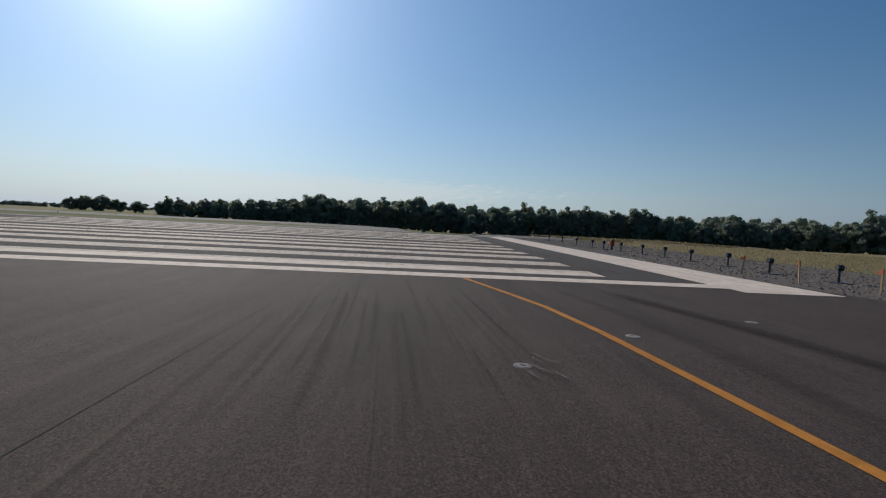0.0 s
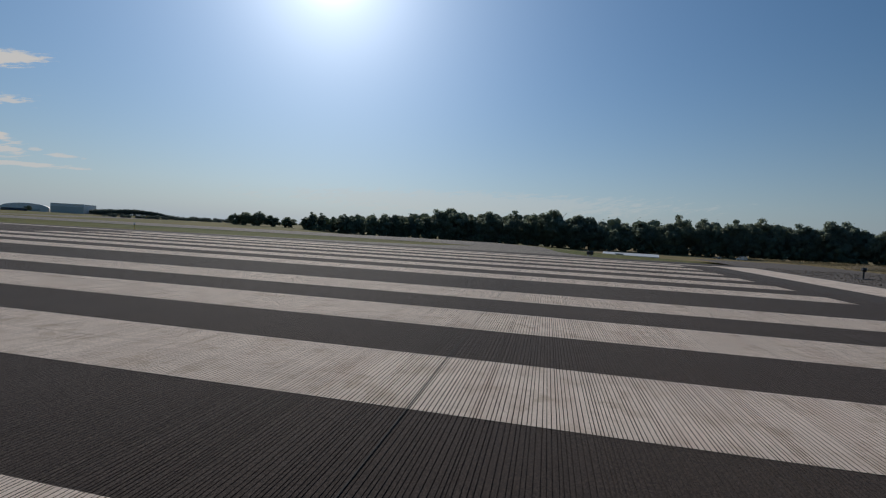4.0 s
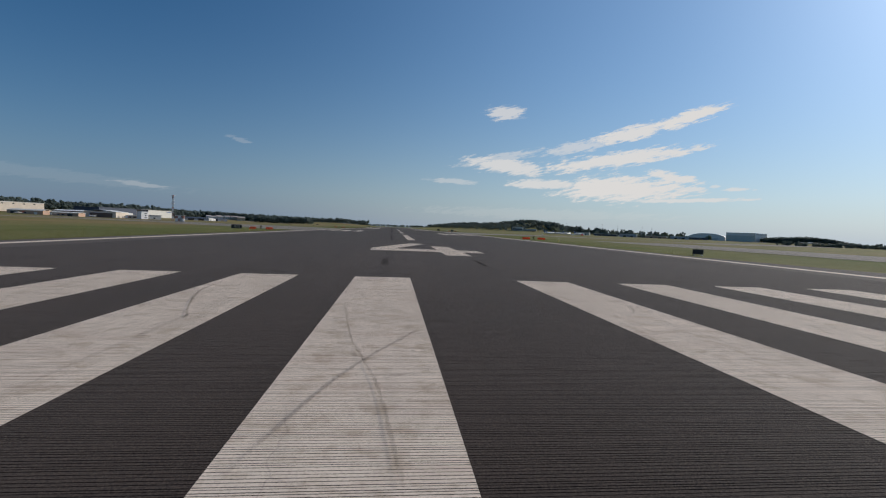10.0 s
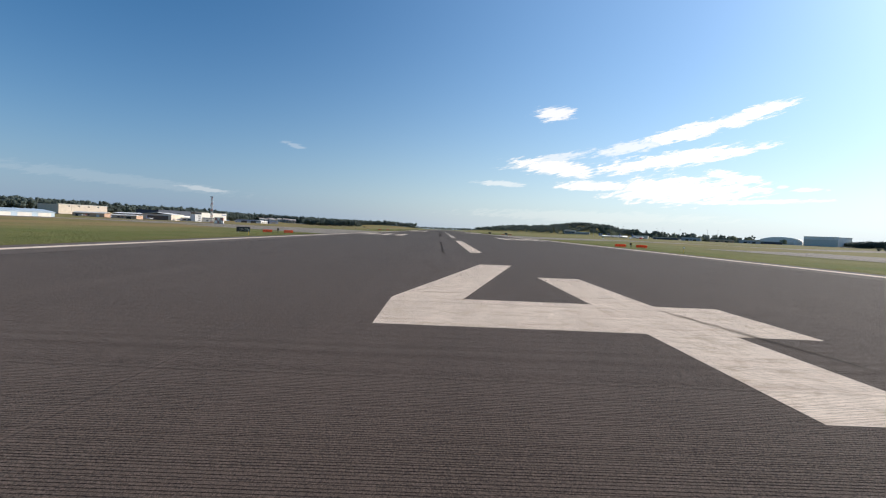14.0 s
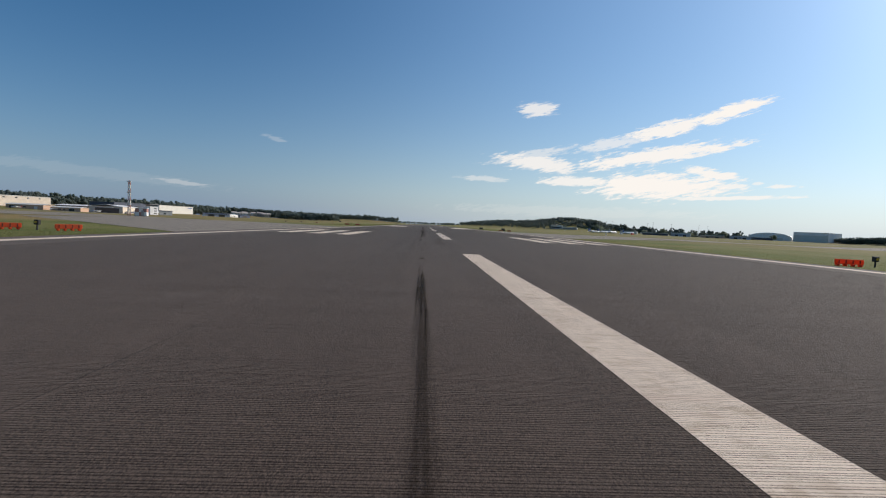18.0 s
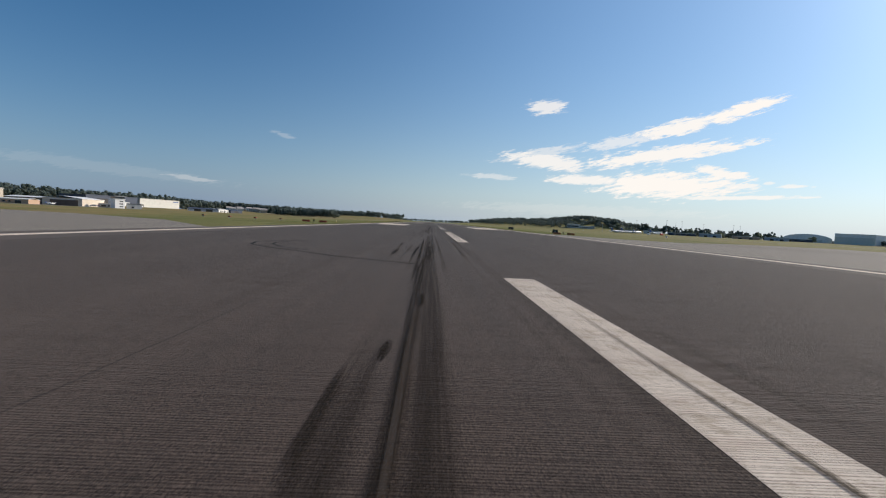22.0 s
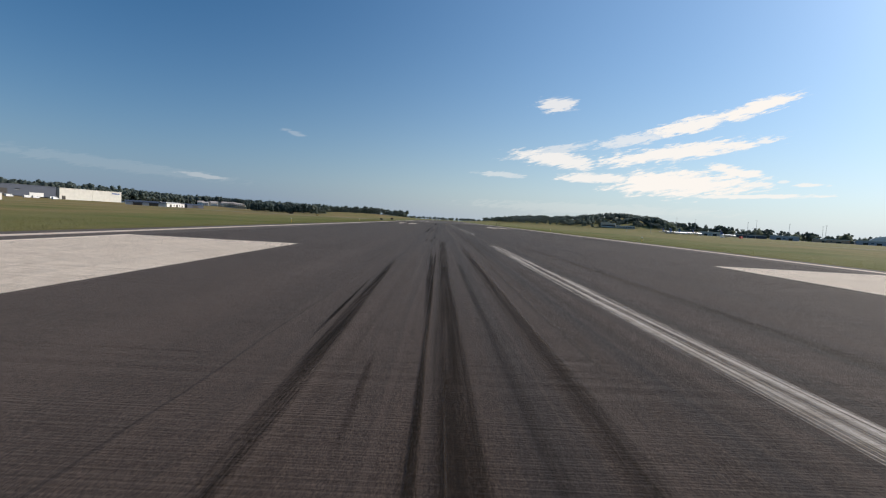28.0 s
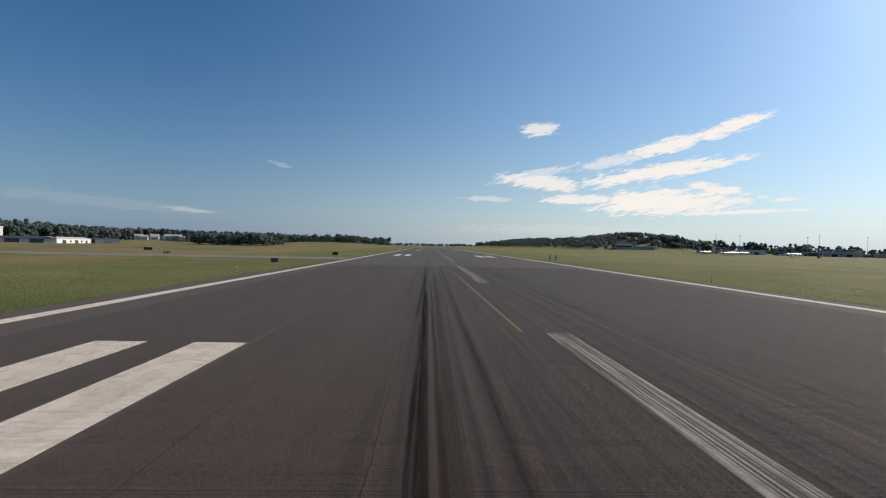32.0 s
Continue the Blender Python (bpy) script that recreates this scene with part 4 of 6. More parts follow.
M_DIRT = plain("bare_earth", (0.22, 0.16, 0.10), 0.95, 0.0, 0.35, 0.7, 0.8)
M_BLUESTONE = plain("blue_grey_stone", (0.22, 0.24, 0.27), 0.95, 0.0, 0.3, 0.9, 0.8)
M_BLUETRIM = plain("blue_trim", (0.06, 0.12, 0.32), 0.5, 0.0, 0.1, 1.0)


def glassy(name, colour, rough=0.08):
    m, t, b = shader(name, rough, 0.0, 0.6)
    b.inputs["Base Color"].default_value = (*colour, 1)
    return m


M_GLASS = glassy("dark_window_glass", (0.02, 0.026, 0.032))
M_LENS = glassy("clear_lamp_glass", (0.75, 0.76, 0.72), 0.15)
M_REDLENS = glassy("red_lamp_glass", (0.6, 0.02, 0.015), 0.15)


# ---- buildings ----
def prism(L, D, z0, rise, over=0.4, thick=0.3):
    """A pitched roof along x."""
    bm = bmesh.new()
    l, d = L / 2 + over, D / 2 + over
    rows = []
    for x in (-l, l):
        rows.append([bm.verts.new(p) for p in ((x, -d, z0), (x, 0, z0 + rise), (x, d, z0), (x, d, z0 - thick), (x, 0, z0 + rise - thick), (x, -d, z0 - thick))])
    a, b = rows
    for k in range(6):
        bm.faces.new((a[k], b[k], b[(k + 1) % 6], a[(k + 1) % 6]))
    bm.faces.new(a[::-1])
    bm.faces.new(b)
    bmesh.ops.recalc_face_normals(bm, faces=bm.faces[:])
    return bm


def arch(L, D, z0, rise, n=14):
    bm = bmesh.new()
    rows = []
    for y in (-D / 2, D / 2):
        rows.append([bm.verts.new((-L / 2 * math.cos(math.pi * k / n), y, z0 + rise * math.sin(math.pi * k / n))) for k in range(n + 1)])
    for k in range(n):
        bm.faces.new((rows[0][k], rows[0][k + 1], rows[1][k + 1], rows[1][k]))
    bm.faces.new(rows[0])
    bm.faces.new(rows[1][::-1])
    bm.faces.new((rows[0][0], rows[1][0], rows[1][n], rows[0][n]))
    bmesh.ops.recalc_face_normals(bm, faces=bm.faces[:])
    return bm


def building(name, A, B, D, H, label, category, wall, roof_mat, roof="flat", rise=1.5, doors=(), windows=(), group="", z=None, ribs=0):
    """The front runs from A to B, as seen from the airfield; doors: place along it, width, height, material; windows: place, foot, width, height."""
    L = math.hypot(B[0] - A[0], B[1] - A[1])
    turn = math.degrees(math.atan2(B[1] - A[1], B[0] - A[0]))
    back = (-(B[1] - A[1]) / L, (B[0] - A[0]) / L)
    x, y = (A[0] + B[0]) / 2 + back[0] * D / 2, (A[1] + B[1]) / 2 + back[1] * D / 2
    root = thing(name, x, y, height(x, y) - 0.3 if z is None else z, turn, label, category, group)
    part("wall", box(L, D, H), wall, root)
    if roof == "flat":
        part("roof", box(L + 0.5, D + 0.5, 0.45, 0, 0, H), roof_mat, root)
        part("parapet", box(L + 0.6, 0.25, 0.5, 0, -D / 2 - 0.2, H + 0.45), roof_mat, root)
    elif roof == "gable":
        part("roof", prism(L, D, H, rise), roof_mat, root)
    elif roof == "front":
        bm = prism(D, L, H, rise)
        bmesh.ops.rotate(bm, verts=bm.verts[:], cent=(0, 0, 0), matrix=Matrix.Rotation(math.pi / 2, 3, "Z"))
        part("roof", bm, roof_mat, root)
    else:
        part("roof", arch(L, D, H, rise), roof_mat, root)
    for u, w, h, mat in doors:
        d = part("door", box(w, 0.16, h, -L / 2 + u * L, -D / 2 - 0.05, 0.05), mat, root)
        part("door_frame", box(w + 0.5, 0.10, 0.3, -L / 2 + u * L, -D / 2 - 0.08, h + 0.05), roof_mat, d)
    for u, f, w, h in windows:
        d = part("window", box(w, 0.12, h, -L / 2 + u * L, -D / 2 - 0.04, f), M_GLASS, root)
        part("sill", box(w + 0.2, 0.18, 0.1, -L / 2 + u * L, -D / 2 - 0.06, f - 0.1), M_WHITEWALL, d)
    for k in range(ribs):
        part("panel_joint", box(0.12, 0.10, H - 0.1, -L / 2 + (k + 1) * L / (ribs + 1), -D / 2 - 0.02, 0), roof_mat, root)
    return root


wh = building("warehouse", (-416, 852), (-402, 929), 45, 11.6, "long white flat-roofed warehouse with a blue strip near its corner", "warehouse", M_PANEL, M_PANEL, ribs=1,
              doors=((0.06, 4, 4, M_DARK),), windows=())
part("sign_strip", box(11, 0.2, 1.3, 31, -22.66, 9.4), M_BLUETRIM, wh, "dark blue unreadable lettering strip")
building("hangar", (-433, 772), (-417.5, 849), 40, 10.6, "dark blue-grey flat-roofed hangar beside the white warehouse", "hangar", M_DUSKBLUE, M_DUSKBLUE, doors=((0.3, 16, 7, M_DARK), (0.75, 14, 4, M_WHITEWALL)), windows=((0.52, 6, 5, 1.4), (0.1, 6, 5, 1.4)))
# brown panel across the open doorway, its shaded inside put into the colour
hg = building("hangar", (-357, 614), (-325, 619), 38, 7.2, "cream gabled hangar with a wide dark open doorway", "hangar", M_CREAM, M_WHITEWALL, "front", 2.0, doors=((0.54, 23, 5.6, M_BROWNPANEL),))
building("hangar_annexe", (-389, 612), (-357.6, 615), 22, 6.0, "brown-walled annexe joined to the cream hangar", "building", M_BROWNPANEL, M_WHITEWALL, "gable", 1.3, windows=((0.3, 2, 3, 1.2), (0.7, 2, 3, 1.2)))
building("warehouse", (-442, 598), (-422, 648), 40, 10.4, "large beige flat-roofed warehouse with small high windows", "warehouse", M_CREAM, M_PANEL, windows=[(0.2 + 0.2 * k, 8.6, 2.0, 1.1) for k in range(4)], ribs=3)
building("low_building", (-412, 580), (-378, 582), 14, 4.4, "low tan building with a pale roof and dark openings", "building", M_TAN, M_PANEL, "gable", 1.4, doors=((0.2, 7, 3.2, M_DARK), (0.8, 3, 2.6, M_WHITEWALL)), windows=((0.5, 1.4, 2.4, 1.2),))
building("low_building", (-371, 582), (-343, 583), 12, 3.9, "low tan building with a pale roof and dark openings", "building", M_TAN, M_PANEL, "gable", 1.1, doors=((0.7, 5, 2.8, M_DARK),), windows=((0.3, 1.3, 2.4, 1.2), (0.45, 1.3, 2.4, 1.2)))
building("hangar_row", (-352, 316), (-324, 450), 26, 4.3, "long row of pale blue metal hangars", "hangar", M_BLUEROOF, M_BLUEROOF, "gable", 2.1, doors=[(0.06 + 0.11 * k, 10.5, 3.2, M_PANEL) for k in range(9)])

ct = thing("control_tower", -304.5, 636.5, height(-304, 636) - 0.3, 60, "square white control tower with a dark glazed cab", "control tower")
part("shaft", box(8.6, 8.6, 9.2), M_WHITEWALL, ct)
part("cab", box(8.2, 8.2, 2.2, 0, 0, 9.2), M_GLASS, ct)
part("cab_roof", box(10.2, 10.2, 0.7, 0, 0, 11.4), M_ROOFGREY, ct)
part("gallery", box(9.6, 9.6, 0.35, 0, 0, 9.0), M_WHITEWALL, ct)
for k in range(3):
    w = part("window", box(3.2, 0.12, 0.9, 1.2, -4.32, 1.6 + 2.5 * k), M_GLASS, ct)
    part("sill", box(3.4, 0.2, 0.12, 1.2, -4.38, 1.48 + 2.5 * k), M_PANEL, w)
part("antenna", tube(0.06, 0.03, 4.0, 2, 1, 12.1, 6), M_STEEL, ct)
part("antenna", tube(0.05, 0.03, 2.6, -2, -1, 12.1, 6), M_STEEL, ct)
building("office_block", (-376, 634), (-316, 650), 14, 3.4, "long low office with a white roof edge and dark windows", "office", M_GREY, M_WHITEWALL, windows=[(0.06 + 0.098 * k, 0.9, 4.2, 1.6) for k in range(10)])
building("annexe", (-298, 640), (-288, 647), 10, 4.6, "small pale grey block beside the control tower", "building", M_PANEL, M_ROOFGREY, windows=((0.4, 1.2, 2, 1.4),))
building("hangar", (-356, 868), (-323.5, 889), 16, 4.2, "low hangar with a blue-grey metal roof", "hangar", M_GREY, M_DUSKBLUE, "gable", 1.6, doors=((0.3, 9, 3.2, M_DARK), (0.7, 9, 3.2, M_DARK)))
building("airfield_building", (-322.5, 890), (-330, 941), 16, 4.4, "white gabled airfield building with dark openings", "building", M_WHITEWALL, M_PANEL, "gable", 1.5, doors=((0.2, 5, 3, M_DARK), (0.55, 5, 3, M_DARK), (0.85, 3, 2.6, M_DARK)), windows=((0.38, 1.2, 2.4, 1.4), (0.7, 1.2, 2.4, 1.4)))
building("hangar", (-327, 942), (-318, 965), 16, 4.2, "low dark blue metal hangar", "hangar", M_DUSKBLUE, M_DUSKBLUE, "gable", 1.4, doors=((0.5, 8, 3.0, M_DARK),))
for k in range(3):
    building("shed", (-256 + 13 * k, 1089 + 3 * k), (-247 + 13 * k, 1092 + 3 * k), 9, 3.4, "small white hangar far across the grass", "shed", M_WHITEWALL, M_PANEL, "gable", 1.2, doors=((0.5, 7, 2.6, M_GREY),), group="small white hangars")
HOUSES = [(-440, 1184, 10, 6.2, 0), (-428, 1188, 9, 6.6, 1), (-417, 1184, 10, 6.2, 0), (-406, 1190, 10, 6.8, 1), (-396, 1182, 9, 6.4, 0), (-388, 1172, 12, 4.6, 1), (-425, 1172, 9, 4.2, 0), (-408, 1170, 9, 4.4, 0)]
for x, y, L, H, k in HOUSES:
    hs = building("house", (x, y), (x + L, y + L * 0.4), 8, H, "pale two-storey house with a grey-brown pitched roof", "house", M_CREAM if k else M_WHITEWALL, M_HOUSEROOF, "front" if k else "gable", 2.6, doors=((0.5, 1.1, 2.1, M_BROWNPANEL),),
                  windows=[(0.2, 1.0, 1.3, 1.3), (0.8, 1.0, 1.3, 1.3), (0.2, 3.4, 1.3, 1.2), (0.5, 3.4, 1.3, 1.2), (0.8, 3.4, 1.3, 1.2)], group="houses beyond the airfield")
    part("chimney", box(0.8, 0.8, 2.2, L * 0.3, 0.5, H + 1.6), M_ROOFRED, hs)
for x, y, L in ((-377, 1166, 12), (-362, 1160, 15)):
    building("apartment_block", (x, y), (x + L, y + L * 0.35), 14, 6.4, "cream apartment block with a grey-brown pitched roof", "apartments", M_CREAM, M_HOUSEROOF, "gable", 3.2,
             windows=[(0.12 + 0.19 * i, 1.0 + 2.6 * j, 1.8, 1.5) for i in range(5) for j in range(3)], group="houses beyond the airfield")

# east side
bh = building("hangar", (794, 1080), (823, 1024), 60, 19.9, "huge flat-roofed grey hangar", "hangar", M_FARHANGAR, M_FARHANGAR, z=-1.7, ribs=7, doors=((0.5, 62, 14, M_PANEL),))
building("arched_hangar", (744, 1151), (806, 1098), 60, 6.5, "grey hangar with a broad arched roof", "hangar", M_FARHANGAR, M_FARHANGAR, "arch", 11.0, doors=((0.5, 50, 6, M_PANEL),), z=-1.7)
tm = building("terminal", (324, 1296), (350, 1286), 24, 8.0, "white-roofed terminal building with a glazed front", "terminal", M_PANEL, M_WHITEWALL, windows=[(0.1 + 0.115 * k, 2.0, 3.6, 3.2) for k in range(8)])
part("canopy", box(14, 7, 0.7, -5, -12, 9.4), M_WHITEWALL, tm)
building("concourse", (350.6, 1285), (384, 1272), 18, 4.2, "long low terminal wing with a pale roof", "terminal", M_PANEL, M_WHITEWALL, windows=[(0.08 + 0.12 * k, 1.4, 3.4, 1.8) for k in range(8)])
for A, B, deep, tall, wall, label in (((402, 1180), (436, 1160), 16, 5.0, M_GREY, "low grey apron building with dark doors"), ((444, 1150), (474, 1132), 14, 6.2, M_PANEL, "low pale apron hangar with dark doors"),
                                      ((484, 1126), (528, 1100), 18, 4.6, M_DUSKBLUE, "long low blue-grey apron building"), ((540, 1110), (572, 1088), 16, 6.6, M_GREY, "grey flat-roofed apron hangar"),
                                      ((588, 1080), (626, 1056), 16, 5.0, M_TAN, "low tan apron building"), ((640, 1062), (672, 1040), 16, 6.0, M_GREY, "grey flat-roofed apron hangar"), ((688, 1084), (730, 1056), 18, 5.2, M_DUSKBLUE, "long low blue-grey apron building")):
    building("apron_building", A, B, deep, tall, label, "building", wall, M_PANEL, doors=((0.3, 6, tall * 0.6, M_DARK), (0.7, 6, tall * 0.6, M_DARK)), windows=((0.5, tall * 0.4, 3, 1.2),), group="apron buildings")
for x, y, s, k in ((418, 1200, 1.2, 0), (432, 1192, 0.9, 2), (500, 1150, 0.8, 4), (532, 1128, 1.1, 1), (580, 1106, 0.9, 2), (634, 1074, 1.15, 0), (680, 1090, 0.8, 4), (742, 1070, 0.9, 2)):
    tree(x, y, height(x, y) - 0.2, s * 0.8, k, rng.uniform(0, 360), "rounded broadleaf tree rising above the airfield buildings", "lone trees", 1.2)
building("greenhouse", (195.5, -8.5), (191.5, -29.5), 9, 1.6, "long low white-roofed shed at the foot of the trees", "shed", M_PANEL, M_WHITEWALL, "gable", 0.9, doors=((0.3, 3, 1.8, M_DARK),))

# ---- masts and airfield equipment ----
def lattice(root, h, w0, w1, n, mats):
    """A four-legged lattice mast, its bands in turn in the two coats."""
    for k in range(n):
        a, b = w0 + (w1 - w0) * k / n, w0 + (w1 - w0) * (k + 1) / n
        z0, z1 = h * k / n, h * (k + 1) / n
        c0 = [(-a, -a), (a, -a), (a, a), (-a, a)]
        c1 = [(-b, -b), (b, -b), (b, b), (-b, b)]
        for i in range(4):
            j = (i + 1) % 4
            for name, p, q, r in (("leg", (*c0[i], z0), (*c1[i], z1), 0.07), ("brace", (*c0[i], z0), (*c1[j], z1), 0.04), ("brace", (*c0[j], z0), (*c1[i], z1), 0.04), ("rung", (*c1[i], z1), (*c1[j], z1), 0.04)):
                d = Vector(q) - Vector(p)
                part(name, tube(r, r, d.length, *p, n=5, way=d), mats[k % 2], root)


M_FADEDRED = plain("faded_red_coat", (0.42, 0.22, 0.19), 0.6, 0.0, 0.2, 0.8)
gs = thing("antenna_mast", -113.8, 286.7, height(-113.8, 286.7) - 0.1, 20, "red and white lattice antenna mast", "antenna mast")
lattice(gs, 13.0, 0.42, 0.30, 9, (M_FADEDRED, M_PANEL))
for z in (4.2, 8.6, 12.6):
    part("antenna_panel", box(1.3, 0.3, 0.55, 0, -0.6, z, 0.04), M_PANEL, gs)
part("warning_lamp", tube(0.12, 0.1, 0.35, 0, 0, 13.0), M_REDLENS, gs)
sh = thing("equipment_shelter", -114.0, 295.0, height(-114, 295) - 0.1, 15, "small shelter in red and white checks", "shelter")
for i in range(3):
    for j in range(2):
        part("wall_panel", box(1.3, 2.6, 1.4, -1.3 + 1.3 * i, 0, 0.2 + 1.4 * j), M_FADEDRED if (i + j) % 2 else M_WHITECOAT, sh)
part("roof", box(4.3, 3.0, 0.2, 0, 0, 3.0, 0.03), M_WHITECOAT, sh)
part("footing", box(4.4, 3.2, 0.2), M_ROOFGREY, sh)
part("door", box(0.9, 0.1, 2.0, 0.6, -1.33, 0.25), M_STEEL, sh)


def pole(x, y, h, label, heads=2):
    p = thing("light_pole", x, y, height(x, y) - 0.1, 25, label, "light pole", "apron light poles")
    part("pole", tube(0.28, 0.14, h, n=8), M_STEEL, p)
    part("crossarm", box(2.6, 0.2, 0.2, 0, 0, h - 0.3), M_STEEL, p)
    for k in range(heads):
        part("lamp_head", box(0.8, 0.5, 0.35, -1.0 + 2.0 * k / max(1, heads - 1), -0.2, h - 0.15, 0.04), M_ROOFGREY, p)


for x, y, top in ((389, 1062, 24), (451, 1014, 25), (367, 1076, 24.5), (443, 1021, 22), (305, 1115, 16.5), (338, 1100, 15), (462, 965, 21), (524, 980, 22), (610, 1090, 24)):
    pole(x, y, top - height(x, y), "tall thin apron floodlight pole")
wm = thing("antenna_mast", 127.6, 435.5, height(127, 435) - 0.1, 0, "slim grey pole with a cup at its top on the grass", "antenna mast")
part("pole", tube(0.12, 0.07, 9.6, n=8), M_STEEL, wm)
part("sensor", tube(0.22, 0.16, 0.7, 0.15, 0, 9.2, 8), M_ROOFGREY, wm)
part("guy_box", box(0.6, 0.5, 0.9, 0.6, 0, 0, 0.03), M_WHITECOAT, wm)


def edge_light():
    e = thing("runway_light", 0, 0, 0, 0, "slim pale runway edge light on a stake in the grass", "runway light", "runway edge lights")
    part("base", tube(0.11, 0.09, 0.05), M_BLACK, e)
    part("stem", tube(0.035, 0.03, 0.5, 0, 0, 0.06, 8), M_YELLOWSIGN, e)
    part("collar", tube(0.05, 0.07, 0.08, 0, 0, 0.54, 10), M_ROOFGREY, e)
    bm = bmesh.new()
    bmesh.ops.create_uvsphere(bm, u_segments=10, v_segments=6, radius=0.07, matrix=Matrix.Translation((0, 0, 0.68)) @ Matrix.Diagonal((1, 1, 1.2, 1)))
    part("lens", bm, M_LENS, e)
    return e


first = edge_light()
first.matrix_basis = pose(-26.4, 58.6, -0.06)
for k in range(0, 19):
    for x in (-26.4, 27.4):
        y = 58.6 + 59.6 * k
        if (k, x) != (0, -26.4) and not (150 < y < 258 and abs(x) < 30):
            copy_thing(first, pose(x, y, -0.06))


def threshold_light():
    e = thing("threshold_light", 0, 0, 0, 0, "black elevated threshold light on a plate in the gravel", "runway light", "threshold lights")
    part("plate", box(0.75, 0.5, 0.03), M_BLACK, e)
    part("stem", tube(0.045, 0.04, 0.5, 0, 0, 0.03, 8), M_BLACK, e)
    h = part("lamp_head", tube(0.13, 0.10, 0.20, 0, -0.08, 0.56, 12, way=(0, 1, 0.1)), M_BLACK, e)
    part("lens", tube(0.11, 0.11, 0.03, 0, -0.11, 0.56, 12, way=(0, 1, 0.1)), M_LENS, h)
    part("bracket", box(0.30, 0.06, 0.06, 0, 0, 0.50), M_BLACK, e)
    return e


tl = threshold_light()
tl.matrix_basis = pose(-19.3, -3.4, -0.03)
for x, y, a in ((-16.4, -3.0, 8), (-12.7, -3.7, -5), (-9.6, -3.6, 4), (-6.7, -3.65, -8), (-3.8, -3.6, 3), (-0.8, -3.4, 6), (1.5, -3.0, -4), (4.0, -3.0, 5), (8.6, -3.2, 0), (13.0, -3.2, -6), (18.0, -3.2, 3)):
    copy_thing(tl, pose(x, y, -0.03, 0, 0, a))
hl = thing("approach_light", 0.75, -3.35, -0.03, 0, "rusty red light housing on a short stand in the gravel", "runway light")
part("stand", tube(0.10, 0.08, 0.35, n=8), M_BLACK, hl)
part("housing", tube(0.20, 0.17, 0.42, 0, 0, 0.33, 12), plain("rusty_red_metal", (0.32, 0.07, 0.04), 0.7, 0.2, 0.35, 6.0), hl)
part("cap", tube(0.17, 0.05, 0.12, 0, 0, 0.75, 12), M_BLACK, hl)


def stake():
    e = thing("marker_stake", 0, 0, 0, 0, "wooden survey stake with an orange painted top", "stake", "survey stakes")
    part("stake", box(0.05, 0.04, 0.75), M_WOOD, e)
    part("painted_top", box(0.062, 0.052, 0.14, 0, 0, 0.63), M_ORANGE, e)
    part("ribbon", box(0.16, 0.02, 0.09, 0.06, -0.03, 0.60), M_ORANGE, e, "fluttering orange ribbon")
    return e


st = stake()
st.matrix_basis = pose(-22.4, -1.8, -0.03, 3, 2, 10)
for x, y, a in ((-19.85, -1.4, -6), (-17.1, -1.25, 12)):
    copy_thing(st, pose(x, y, -0.03, a * 0.3, -a * 0.4, a * 3))


M_DULL = plain("dull_worn_metal", (0.33, 0.30, 0.27), 0.9, 0.0, 0.3, 20.0)
M_DULL.node_tree.nodes["Principled BSDF"].inputs["Specular IOR Level"].default_value = 0.1


def inset_light(x, y, z):
    e = thing("inset_light", x, y, z, random.Random(int(x * 10)).uniform(0, 90), "flush round pale metal light set into the asphalt", "inset light", "inset taxiway lights")
    part("ring", tube(0.105, 0.10, 0.006, n=20), M_DULL, e)
    part("cover", tube(0.085, 0.08, 0.004, 0, 0, 0.006, 20), M_DULL, e)
    part("lens", box(0.06, 0.025, 0.003, 0, 0, 0.010), M_BLACK, e)


for x, y in ((-30.76, 11.06), (-29.2, 9.11), (-27.8, 6.3)):
    inset_light(x, y, -0.006)


# ---- signs ----
def words(text, size, mat, parent, x, y, z):
    c = bpy.data.curves.new("lettering", "FONT")
    c.body, c.size, c.extrude, c.align_x, c.align_y = text, size, 0.012, "CENTER", "CENTER"
    tmp = bpy.data.objects.new("lettering", c)
    scene.collection.objects.link(tmp)
    me = bpy.data.meshes.new_from_object(tmp.evaluated_get(bpy.context.evaluated_depsgraph_get()))
    bpy.data.objects.remove(tmp)
    me.materials.clear()
    me.materials.append(mat)
    ob = new("lettering", me)
    ob.parent = parent
    ob.matrix_basis = pose(x, y, z, 90, 0, 0)
    return ob


def sign(x, y, turn, w, h, label, face, text="", size=0.6, z=0.0, bars=0, ink=None):
    s = thing("airfield_sign", x, y, height(x, y) - 0.06, turn, label, "sign")
    body = part("cabinet", box(w, 0.28, h, 0, 0, 0.14, 0.03), M_BLACK, s)
    part("face", box(w - 0.12, 0.03, h - 0.12, 0, -0.145, 0.20), face, body)
    for u in (-0.36, 0.36):
        part("leg", tube(0.05, 0.05, 0.16, u * w, 0, 0, 8), M_STEEL, s)
        part("foot", tube(0.14, 0.14, 0.04, u * w, 0, 0, 10), M_STEEL, s)
    if text:
        words(text, size, ink or M_LETTER, body, 0, -0.163, 0.14 + h / 2)
    for k in range(bars):
        part("lettering_bar", box(0.10, 0.03, h * 0.5, -w * 0.36 + k * w * 0.72 / max(1, bars - 1), -0.16, 0.14 + h * 0.25), ink or M_LETTER, body, "unreadable lettering")
    return s


